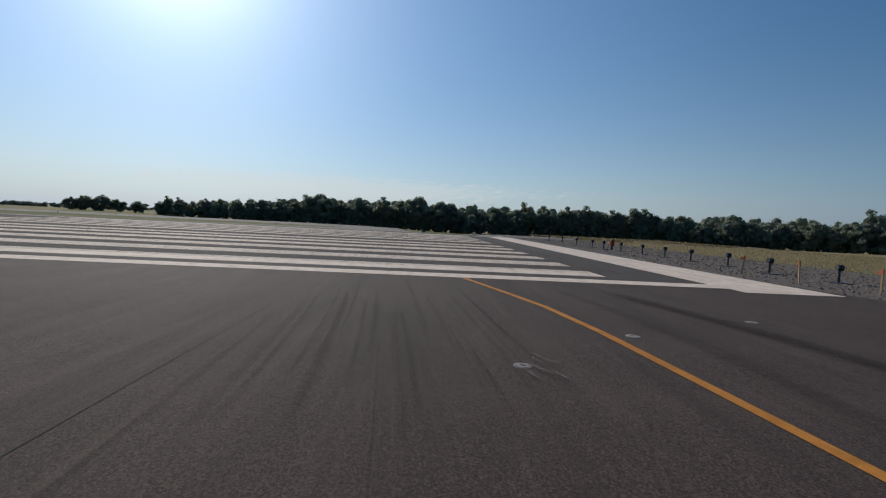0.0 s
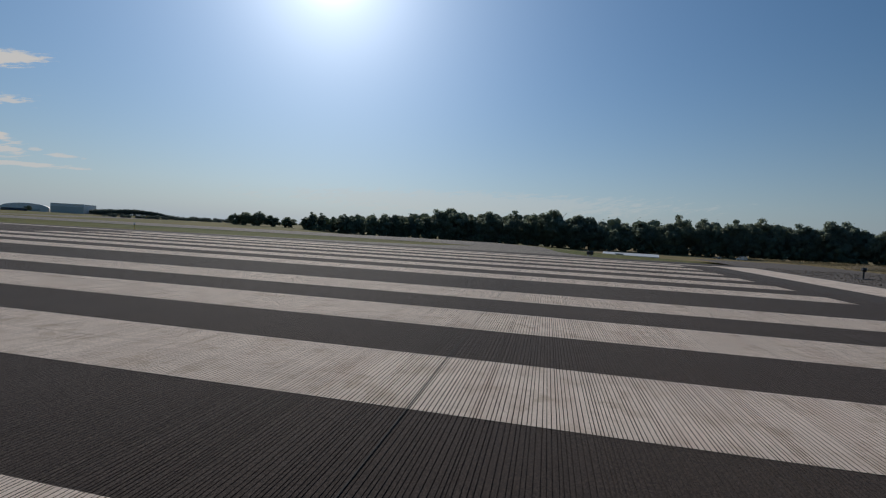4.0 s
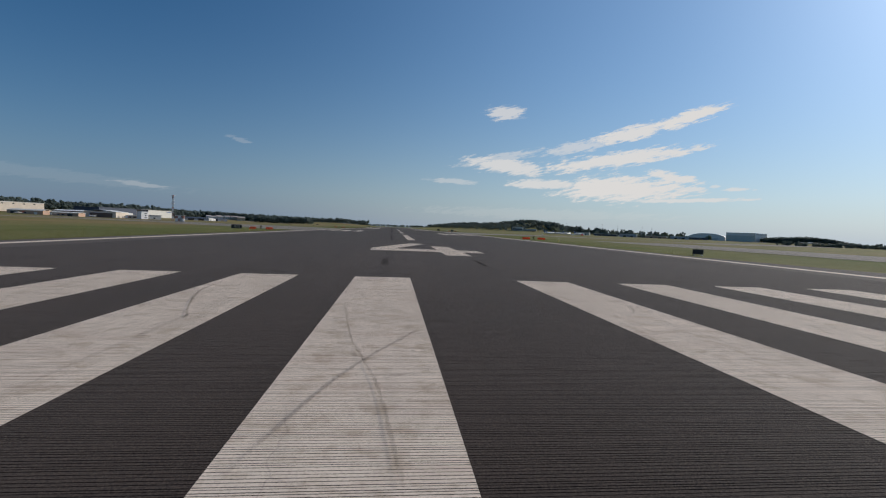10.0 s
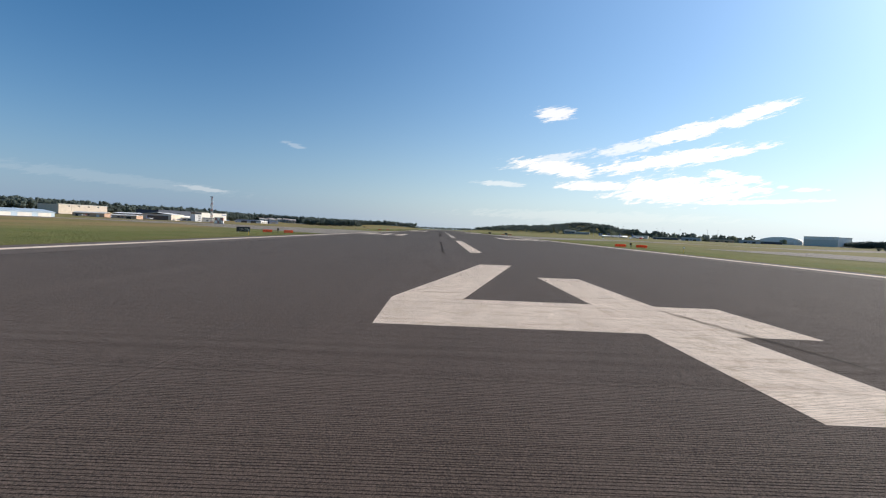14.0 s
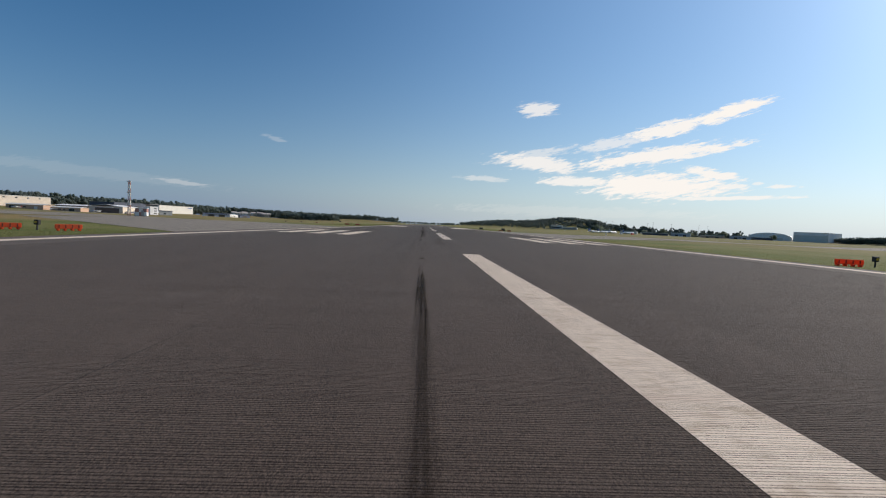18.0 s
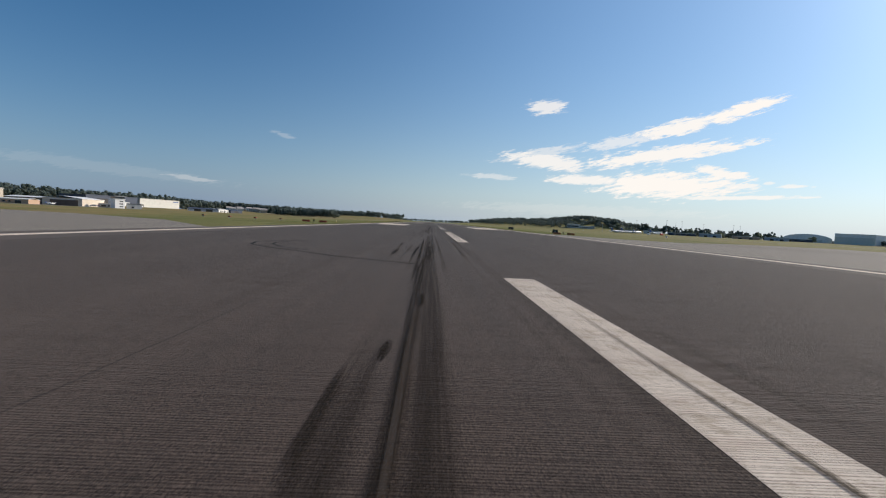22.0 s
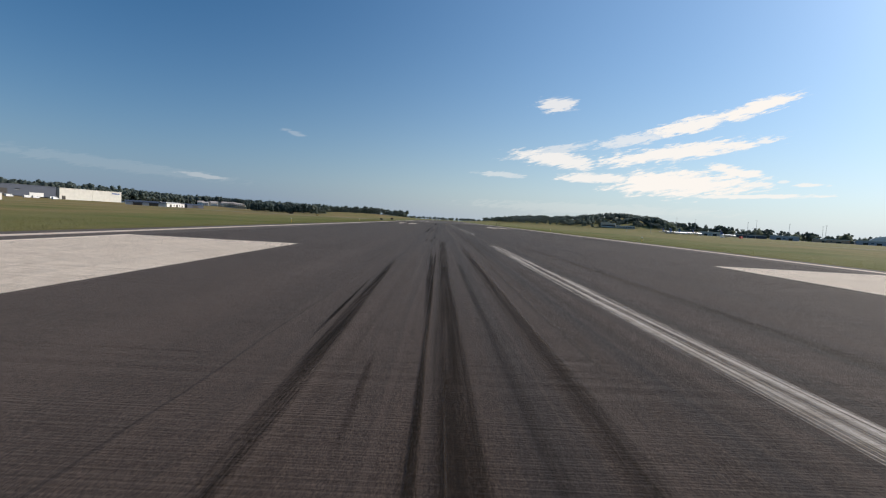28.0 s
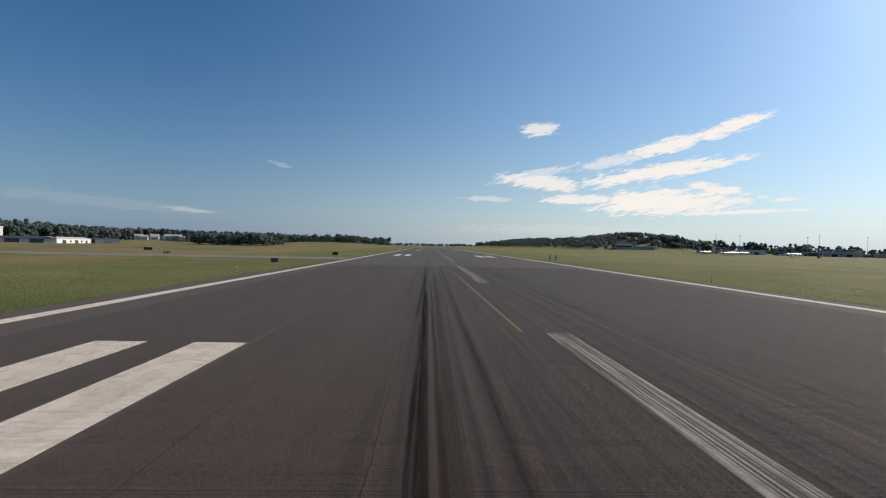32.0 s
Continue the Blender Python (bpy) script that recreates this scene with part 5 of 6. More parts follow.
sign(-33.0, 132.2, 30, 1.9, 0.74, "black runway sign with pale numerals in the grass", M_SIGNFACE, "10-28", 0.54)
sign(32.1, 310.0, -28, 1.5, 1.05, "black distance sign with a pale numeral in the grass", M_SIGNFACE, "6", 0.85)
sign(27.6, 79.8, -38, 0.95, 0.48, "black sign seen from its dark side", M_SIGNFACE)
sign(29.6, 368.4, -35, 2.2, 0.95, "black sign seen from its dark side", M_SIGNFACE)
sign(-72.0, 604.0, 30, 1.3, 0.6, "yellow sign with a dark unreadable mark", M_YELLOWSIGN, bars=4, ink=M_BLACK)
sign(-31.3, 563.0, 20, 1.2, 0.65, "black sign with unreadable pale marks", M_SIGNFACE, bars=3)
sign(-32.4, 620.0, 15, 1.6, 0.9, "small black sign in the grass", M_SIGNFACE)
sign(-98.0, 640.0, 25, 2.4, 0.9, "low black sign in the grass", M_SIGNFACE)
sign(30.0, 11.3, -50, 0.6, 0.34, "small low black box sign with an orange end", M_SIGNFACE)
for dx in (0, 1.6):
    mp = thing("marker_post", 28.0 + dx, 609.0, -0.06, 0, "short dark post in the grass", "post", "marker posts")
    part("post", tube(0.14, 0.12, 1.3, n=10), M_BLACK, mp)
    part("cap", tube(0.17, 0.17, 0.10, 0, 0, 1.3, 10), M_BLACK, mp)


def barricade(coat):
    b = thing("barricade", 0, 0, 0, 0, "low solid brown-orange barricade lying on the grass", "barricade", "barricades beside the runway")
    part("rail", box(1.80, 0.20, 0.44, 0, 0, 0.08, 0.02), coat, b)
    part("cap", box(1.82, 0.23, 0.035, 0, 0, 0.522, 0.006), M_RUSTDARK, b)
    for k in range(5):
        part("stiffener", box(0.05, 0.03, 0.38, -0.72 + 0.36 * k, -0.11, 0.11), M_RUSTDARK, b)
    for u in (-0.7, 0.7):
        part("foot", box(0.16, 0.42, 0.09, u, 0, 0, 0.02), M_RUSTDARK, b)
    return b


M_RUSTDARK = plain("dark_red_brown_coat", (0.12, 0.03, 0.02), 0.7, 0.0, 0.3, 2.0)
M_BRICKRED = plain("brick_red_coat", (0.52, 0.085, 0.045), 0.65, 0.0, 0.25, 1.5)
M_RUSTORANGE = plain("faded_orange_coat", (0.66, 0.24, 0.10), 0.65, 0.0, 0.25, 1.5)
def barred_barricade():
    b = thing("barricade", 0, 0, 0, 0, "low vivid orange barricade with dark bars on short feet", "barricade", "barricades beside the runway")
    part("rail", box(1.65, 0.14, 0.34, 0, 0, 0.14, 0.02), M_VIVID, b)
    for k in range(4):
        part("reflector", box(0.06, 0.03, 0.24, -0.6 + 0.4 * k, -0.075, 0.19), M_RUSTDARK, b)
    for u in (-0.65, -0.22, 0.22, 0.65):
        part("foot", box(0.14, 0.36, 0.15, u, 0, 0, 0.02), M_VIVID, b)
    return b


M_VIVID = leafy("vivid_orange_plastic", (0.70, 0.14, 0.06), (0.80, 0.20, 0.09))
bc = barred_barricade()
bc.matrix_basis = pose(-32.4, 140.6, -0.06, 0, 0, 50)
for x, y, a in ((-29.4, 142.4, 50), (26.9, 137.3, -20), (30.2, 136.8, -20)):
    copy_thing(bc, pose(x, y, -0.06, 0, 0, a))
bc = barricade(M_BRICKRED)
bc["label"] = "low solid brick-red barricade lying on the grass"
bc.matrix_basis = pose(-33.8, 296.5, -0.06, 0, 0, 12)
copy_thing(bc, pose(-29.6, 296.5, -0.06, 0, 0, 12))
bc = barricade(M_RUSTORANGE)
bc.matrix_basis = pose(28.6, 295.0, -0.06, 0, 0, -12)
copy_thing(bc, pose(31.9, 294.6, -0.06, 0, 0, -12))
for x, y in ((-30.9, 141.4), (28.5, 137.0), (-32.0, 297.0), (30.3, 295.6)):
    g = thing("guard_light", x, y, -0.06, 0, "small black guard light on a stand between barricades", "guard light", "guard lights")
    part("stand", tube(0.06, 0.05, 0.4, n=8), M_BLACK, g)
    part("housing", box(0.34, 0.26, 0.36, 0, 0, 0.4, 0.03), M_BLACK, g)
    part("lens", tube(0.09, 0.09, 0.04, 0, -0.17, 0.58, 10, way=(0, 1, 0)), M_YELLOWSIGN, g)


def papi():
    p = thing("approach_slope_light", 0, 0, 0, 0, "orange box light on four short legs in the grass", "approach light", "approach slope lights")
    part("housing", box(0.42, 0.7, 0.18, 0, 0.1, 0.34, 0.03), M_BRICKRED, p)
    part("front", box(0.56, 0.10, 0.28, 0, -0.32, 0.30, 0.02), M_BLACK, p, "black front plate")
    part("lens", box(0.36, 0.04, 0.07, 0, -0.38, 0.38), M_REDLENS, p)
    for u in (-0.18, 0.18):
        for v in (-0.2, 0.38):
            part("leg", tube(0.03, 0.03, 0.35, u, v, 0, 6), M_STEEL, p)
    return p


pp = papi()
pp.matrix_basis = pose(-39.4, 294.6, -0.06)
for k in range(1, 4):
    copy_thing(pp, pose(-39.4 - 6.05 * k, 294.6 - 0.3 * k, -0.06))


# ---- vehicles ----
def hull(rings):
    """A smooth body lofted along x: x, half width, half height, middle height."""
    bm = bmesh.new()
    n, rows = 14, []
    for x, w, h, z in rings:
        rows.append([bm.verts.new((x, w * math.cos(2 * math.pi * k / n), z + h * math.sin(2 * math.pi * k / n))) for k in range(n)])
    for a, b in zip(rows, rows[1:]):
        for k in range(n):
            bm.faces.new((a[k], a[(k + 1) % n], b[(k + 1) % n], b[k]))
    bm.faces.new(rows[0][::-1])
    bm.faces.new(rows[-1])
    bmesh.ops.recalc_face_normals(bm, faces=bm.faces[:])
    for f in bm.faces:
        f.smooth = True
    return bm


def blade(pts, thick):
    bm = bmesh.new()
    lo = [bm.verts.new(Vector(p) - Vector(thick) / 2) for p in pts]
    hi = [bm.verts.new(Vector(p) + Vector(thick) / 2) for p in pts]
    n = len(pts)
    bm.faces.new(lo[::-1])
    bm.faces.new(hi)
    for k in range(n):
        bm.faces.new((lo[k], lo[(k + 1) % n], hi[(k + 1) % n], hi[k]))
    bmesh.ops.recalc_face_normals(bm, faces=bm.faces[:])
    return bm


def airliner():
    a = thing("aircraft", 0, 0, 0, 0, "white regional jet parked on the apron", "aircraft", "parked aircraft")
    body = part("fuselage", hull([(-15, 0.1, 0.1, 3.2), (-14, 0.8, 0.8, 3.0), (-12.4, 1.35, 1.4, 2.9), (-10, 1.5, 1.55, 2.9), (6, 1.5, 1.55, 2.9), (11, 1.0, 1.0, 3.4), (15, 0.25, 0.3, 4.0)]), M_WHITECOAT, a)
    part("window_band", box(17, 3.03, 0.34, -2.5, 0, 3.1), M_GLASS, body)
    part("windscreen", box(1.0, 1.9, 0.5, -12.9, 0, 3.3, 0.05), M_GLASS, body)
    for s in (-1, 1):
        part("wing", blade([(-2, s * 1.3, 2.1), (2.5, s * 1.3, 2.1), (5.2, s * 12.5, 2.9), (3.8, s * 12.5, 2.9)], (0, 0, 0.3)), M_WHITECOAT, a)
        part("tailplane", blade([(11.6, 0, 8.6), (14.2, 0, 8.6), (15.4, s * 4.2, 8.8), (14.2, s * 4.2, 8.8)], (0, 0, 0.18)), M_WHITECOAT, a)
        part("engine", hull([(6.4, 0.5, 0.5, 3.7), (6.8, 0.75, 0.75, 3.7), (9.0, 0.75, 0.75, 3.7), (10.4, 0.4, 0.4, 3.7)]), M_STEEL, a).location = (0, s * 2.3, 0)
    part("fin", blade([(9.4, 0, 4.0), (14.2, 0, 4.2), (15.0, 0, 8.7), (12.2, 0, 8.7)], (0, 0.3, 0)), M_BLUETRIM, a, "dark blue tail fin")
    for x, y in ((-11, 0), (2.2, 1.8), (2.2, -1.8)):
        leg = part("landing_gear", tube(0.12, 0.12, 1.6, x, y, 0.4, 8), M_STEEL, a)
        part("wheel", tube(0.42, 0.42, 0.5, x, y - 0.25, 0.42, 14, way=(0, 1, 0)), M_RUBBERTYRE, leg)
    return a


jet = airliner()
JETS = [(322, 985, 205), (355, 1024, 205), (384, 1046, 215), (379, 962, 200), (361, 1089, 210)]
for k, (x, y, a) in enumerate(JETS):
    if k == 0:
        jet.matrix_basis = pose(x, y, height(x, y) + 0.02, 0, 0, a)
    else:
        copy_thing(jet, pose(x, y, height(x, y) + 0.02, 0, 0, a))


def light_aircraft(x, y, turn, trim, label):
    """A small high-winged aircraft, nose towards -x."""
    a = thing("light_aircraft", x, y, height(x, y), turn, label, "aircraft", "parked light aircraft")
    body = part("fuselage", hull([(-3.2, 0.18, 0.18, 1.25), (-3.0, 0.45, 0.42, 1.25), (-1.8, 0.55, 0.55, 1.30), (-1.0, 0.58, 0.78, 1.50), (0.6, 0.56, 0.76, 1.50), (1.8, 0.35, 0.42, 1.42), (4.4, 0.10, 0.18, 1.45)]), M_WHITECOAT, a)
    part("trim_stripe", box(5.2, 1.06, 0.12, 0.0, 0, 1.18), trim, body)
    part("windscreen", box(1.4, 1.10, 0.42, -0.4, 0, 1.72, 0.08), M_GLASS, body)
    for v in (-1, 1):
        part("wing", blade([(-0.9, v * 0.1, 2.30), (0.7, v * 0.1, 2.30), (0.55, v * 5.4, 2.42), (-0.65, v * 5.4, 2.42)], (0, 0, 0.16)), M_WHITECOAT, a)
        part("strut", tube(0.05, 0.05, 2.4, -0.2, v * 0.5, 1.0, 6, way=(0, v * 2.0, 1.3)), M_WHITECOAT, a)
        part("tailplane", blade([(3.5, v * 0.05, 1.55), (4.3, v * 0.05, 1.55), (4.35, v * 1.6, 1.55), (3.8, v * 1.6, 1.55)], (0, 0, 0.08)), M_WHITECOAT, a)
        leg = part("landing_gear", tube(0.06, 0.05, 1.0, 0.3, v * 0.4, 1.1, 6, way=(0, v * 0.8, -1.0)), M_STEEL, a)
        part("wheel", tube(0.2, 0.2, 0.14, 0.3, v * 1.15 - 0.07, 0.2, 12, way=(0, 1, 0)), M_RUBBERTYRE, leg)
    part("fin", blade([(3.2, 0, 1.6), (4.4, 0, 1.6), (4.7, 0, 2.9), (4.1, 0, 2.9)], (0, 0.1, 0)), trim, a)
    nose = part("landing_gear", tube(0.05, 0.05, 0.9, -2.6, 0, 0.2, 6), M_STEEL, a)
    part("wheel", tube(0.18, 0.18, 0.12, -2.6, -0.06, 0.18, 12, way=(0, 1, 0)), M_RUBBERTYRE, nose)
    part("spinner", tube(0.18, 0.02, 0.3, -3.2, 0, 1.25, 10, way=(-1, 0, 0)), M_STEEL, a)
    part("propeller", box(0.05, 0.14, 1.9, -3.32, 0, 0.30, 0.02), M_BLACK, a)


light_aircraft(-394, 570, 40, M_REDCOAT, "small white high-winged aircraft with red trim on the apron")
light_aircraft(-364, 573, 130, M_BLUETRIM, "small white high-winged aircraft with blue trim on the apron")
light_aircraft(-341, 604, 250, M_BLUETRIM, "small white high-winged aircraft before the open hangar")
light_aircraft(-318, 624, 60, M_REDCOAT, "small white high-winged aircraft beside the control tower")
light_aircraft(-352, 627, 150, M_BLUETRIM, "small white high-winged aircraft before the low office")


def wheels(root, spots, r=0.34):
    for x, y in spots:
        w = part("wheel", tube(r, r, 0.22, x, y - 0.11, r, 16, way=(0, 1, 0)), M_RUBBERTYRE, root)
        part("rim", tube(r * 0.6, r * 0.6, 0.24, x, y - 0.12, r, 12, way=(0, 1, 0)), M_STEEL, w)


def van(x, y, turn, label, coat, long=5.6, tall=2.3, category="van"):
    v = thing("van", x, y, height(x, y), turn, label, category)
    bm = bmesh.new()
    prof = [(-long / 2, 0.45), (long / 2, 0.45), (long / 2, tall * 0.52), (long / 2 - 0.9, tall * 0.62), (long / 2 - 1.6, tall), (-long / 2, tall)]
    a = [bm.verts.new((px, -0.98, pz)) for px, pz in prof]
    b = [bm.verts.new((px, 0.98, pz)) for px, pz in prof]
    bm.faces.new(a)
    bm.faces.new(b[::-1])
    for k in range(6):
        bm.faces.new((a[k], b[k], b[(k + 1) % 6], a[(k + 1) % 6]))
    bmesh.ops.recalc_face_normals(bm, faces=bm.faces[:])
    bmesh.ops.bevel(bm, geom=bm.edges[:], offset=0.07, segments=2, affect="EDGES")
    part("body", bm, coat, v)
    part("windscreen", blade([(long / 2 - 0.88, -0.8, tall * 0.64), (long / 2 - 0.88, 0.8, tall * 0.64), (long / 2 - 1.48, 0.8, tall * 0.94), (long / 2 - 1.48, -0.8, tall * 0.94)], (0.05, 0, 0.03)), M_GLASS, v)
    for s in (-1, 1):
        part("side_window", box(0.9, 0.03, 0.5, long / 2 - 2.0, s * 0.985, tall * 0.62), M_GLASS, v)
        part("headlight", box(0.05, 0.25, 0.16, long / 2 + 0.0, s * 0.7, tall * 0.38), M_LENS, v)
    wheels(v, [(long / 2 - 1.0, -0.9), (long / 2 - 1.0, 0.9), (-long / 2 + 1.0, -0.9), (-long / 2 + 1.0, 0.9)])
    return v


van(299.7, -86.3, 60, "grey car parked at the foot of the trees", M_STEEL, 4.4, 1.5, "car")
van(295.6, -98.4, 70, "white van parked at the foot of the trees", M_WHITECOAT)
for x, y, a in ((-398, 792, 80), (-399, 803, 75), (-396, 822, 85), (-407, 832, 80), (-404, 780, 80)):
    van(x, y, a, "white van parked beside the airfield buildings", M_WHITECOAT, 6.2, 2.7)
van(364, 912, 40, "red truck beside the apron", M_REDCOAT, 8.0, 3.2, "truck")
van(352, 930, 30, "white truck beside the apron", M_WHITECOAT, 7.0, 3.0, "truck")


# ---- heaps beyond the gravel ----
def heap(x, y, a, b, h, mat, label, seed):
    g = random.Random(seed)
    bm = bmesh.new()
    bmesh.ops.create_uvsphere(bm, u_segments=22, v_segments=12, radius=1.0)
    for v in bm.verts:
        n = noise.noise(v.co * 1.7 + Vector((seed, 0, 0)))
        v.co = Vector((v.co.x * a, v.co.y * b, max(-0.1, v.co.z) * h)) * (1 + 0.22 * n)
    me = bpy.data.meshes.new("heap")
    bm.to_mesh(me)
    bm.free()
    me.materials.append(mat)
    ob = new("heap", me)
    ob.location = (x, y, height(x, y) - 0.1)
    tagged(ob, label, "heap")


heap(160.6, -87.3, 5.0, 8.0, 1.7, M_DIRT, "grassy heap of bare earth", 1)
heap(156.0, -98.0, 4.0, 7.0, 1.3, M_BLUESTONE, "blue-grey heap of crushed stone", 2)
heap(140.0, -120.0, 4.0, 7.0, 1.3, M_DIRT, "grassy heap of bare earth", 3)


# ---- tyre marks on the runway ----
SKIDS = []


def skid(x0, y0, x1, y1, w, mat=M_RUBBER, bend=0.0):
    long = abs(y1 - y0)
    z = 0.004 + 0.00008 * len(SKIDS)
    SKIDS.append(z)
    n = max(8, int(long / 1.2))
    ease = 0.5 if long < 8 else min(0.45, 7.0 / long)
    vs, fs, ed = [], [], []
    for k in range(n + 1):
        u = k / n
        y, x = y0 + (y1 - y0) * u, x0 + (x1 - x0) * u + bend * math.sin(math.pi * u)
        end = min(1.0, min(u, 1 - u) / ease)
        ww = w * (0.25 + 0.75 * math.sqrt(max(0.0, 1 - (1 - end) ** 2))) * (1 + 0.12 * math.sin(9 * u + y0))
        fade = min(1.0, end * (2.5 if long < 8 else 1.0))
        for v, e in ((-1, 0.0), (-0.6, 0.8), (0, 1.0), (0.6, 0.8), (1, 0.0)):
            vs.append((x + v * ww * 0.6, y, z))
            ed.append(e * fade)
    for k in range(n):
        for i in range(4):
            fs.append((5 * k + i, 5 * k + i + 1, 5 * k + 6 + i, 5 * k + 5 + i))
    me = mesh_of("skid_mark", vs, fs, mat)
    at = me.attributes.new("edge", "FLOAT", "POINT")
    at.data.foreach_set("value", ed)
    return structure("skid_mark", me, "pale scuff on the runway" if mat is M_PALE else "dark tyre rubber mark on the runway")


skid(-2.66, 55.8, -2.70, 61.4, 0.36, M_RUBBER_THIN)
skid(1.85, 56.5, 2.02, 61.8, 0.26)
skid(2.15, 72.8, 3.4, 66.0, 0.2, M_RUBBER_THIN)
D, B, F = M_RUBBER, M_RUBBER_THIN, M_FAINT
def lay(rows):
    for x0, y0, x1, y1, w, m in rows:
        skid(x0, y0, x1, y1, w, m)


# tyre marks before the crossing
lay(((-2.50, 88, -2.72, 121, 0.30, F), (-2.50, 90, -2.72, 121, 0.17, F), (-2.66, 112, -2.78, 127.2, 0.24, D), (-2.76, 127.2, -2.77, 128.4, 0.26, D), (-2.78, 133, -2.80, 139, 0.10, B),
     (-2.48, 139, -2.62, 152, 0.24, F), (-1.32, 138, -1.28, 160, 0.85, M_TRACE), (-2.96, 149.2, -3.02, 155.6, 0.28, D), (-3.05, 158.4, -3.14, 167, 0.22, B), 
     (-3.28, 178, -3.50, 188, 0.42, B), (-3.25, 185.0, -3.22, 186.3, 0.12, D), (-3.6, 182.6, -3.6, 185, 0.14, B), (-2.9, 188.6, -2.9, 190.4, 0.2, D),
     ))
# tyre marks on the crossing
lay(((-4.95, 234.3, -4.94, 237.3, 0.24, D), (-4.08, 234.0, -4.08, 237.7, 0.24, D), (-3.74, 233.0, -3.62, 234.9, 0.22, B),
     (-4.58, 232.9, -4.56, 233.6, 0.07, B), (-4.6, 232.4, -4.55, 232.8, 0.07, B), (-4.66, 235.5, -4.52, 236.8, 0.2, B), (-4.99, 239.0, -4.89, 241.8, 0.26, D),
     (-4.15, 238.9, -4.03, 242.1, 0.26, D), (-4.62, 239.4, -4.6, 241.0, 0.2, B), (-5.06, 243.0, -4.96, 245.6, 0.28, D), (-4.15, 243.0, -4.18, 250.0, 0.26, D),
     (-5.0, 248.2, -4.95, 249.4, 0.24, D), (-5.4, 252.6, -5.4, 253.6, 0.25, D), (-4.4, 252.6, -4.4, 254.6, 0.25, D), (-4.6, 227.5, -4.56, 231.5, 0.20, D),))
# tyre marks on the crossing
lay(((-3.66, 226.5, -3.68, 231.5, 0.24, D), 
     (-3.75, 231, -3.6, 236, 0.12, F), (-3.72, 253, -3.73, 262.5, 0.30, B),  (-2.9, 250, -2.95, 268, 0.06, M_PALE),))
# tyre marks beyond the crossing
lay(((-4.95, 257.7, -4.9, 258.6, 0.20, B), (-4.86, 259.0, -4.84, 260.2, 0.16, B), (-4.94, 260.9, -4.9, 263.1, 0.18, B), (-4.36, 258.2, -4.3, 259.0, 0.12, B),
     (-5.36, 260.4, -5.36, 261.6, 0.25, D), (-4.3, 267, -4.3, 269, 0.25, D), (-4.4, 262, -4.3, 265, 0.26, B), 
     (-3.3, 280, -3.4, 330, 0.26, B), (-2.9, 290, -3.0, 345, 0.40, F), (-4.9, 310, -4.85, 326, 0.2, B), (-3.68, 326, -3.80, 372, 0.09, D),
     (-3.38, 326, -3.42, 384, 0.42, B),))
# tyre marks beside the aiming blocks
lay((
     (-2.2, 336, -2.2, 380, 0.3, F), (-4.57, 377.5, -4.75, 386.6, 0.24, B), (-4.24, 378.6, -4.27, 384.0, 0.24, B), (-4.85, 376, -4.8, 396, 0.07, M_PALE),
     (-4.1, 384, -4.1, 390, 0.24, B),))
# tyre marks further on
lay(((-5.36, 400, -5.42, 432, 0.34, D), (-4.77, 404, -4.84, 430, 0.18, D), (-4.3, 402, -4.3, 446, 0.34, F), (-5.08, 404, -5.2, 424, 0.05, M_PALE),
     (-5.35, 432, -5.4, 446, 0.14, D), (-6.1, 431, -6.1, 432, 0.3, D), (-6.4, 441.4, -6.4, 442.6, 0.3, D), (-5.3, 432, -5.5, 447, 0.20, B),
     (-6.25, 452.3, -6.25, 453.5, 0.26, D), (-6.27, 451.3, -6.27, 452.0, 0.24, D), (-6.33, 455.7, -6.33, 456.8, 0.24, D), (-5.22, 450.6, -5.22, 453.8, 0.16, B),
     (-5.2, 454, -5.35, 500, 0.09, D), (-5.15, 489, -5.3, 520, 0.16, D), (-6.36, 510, -6.6, 552, 0.1, B), (-4.6, 470, -4.4, 540, 0.4, F),))
# tyre marks further on
lay(((-3.6, 455, -3.3, 560, 0.3, F), (-5.6, 500, -5.4, 545, 0.14, B),))
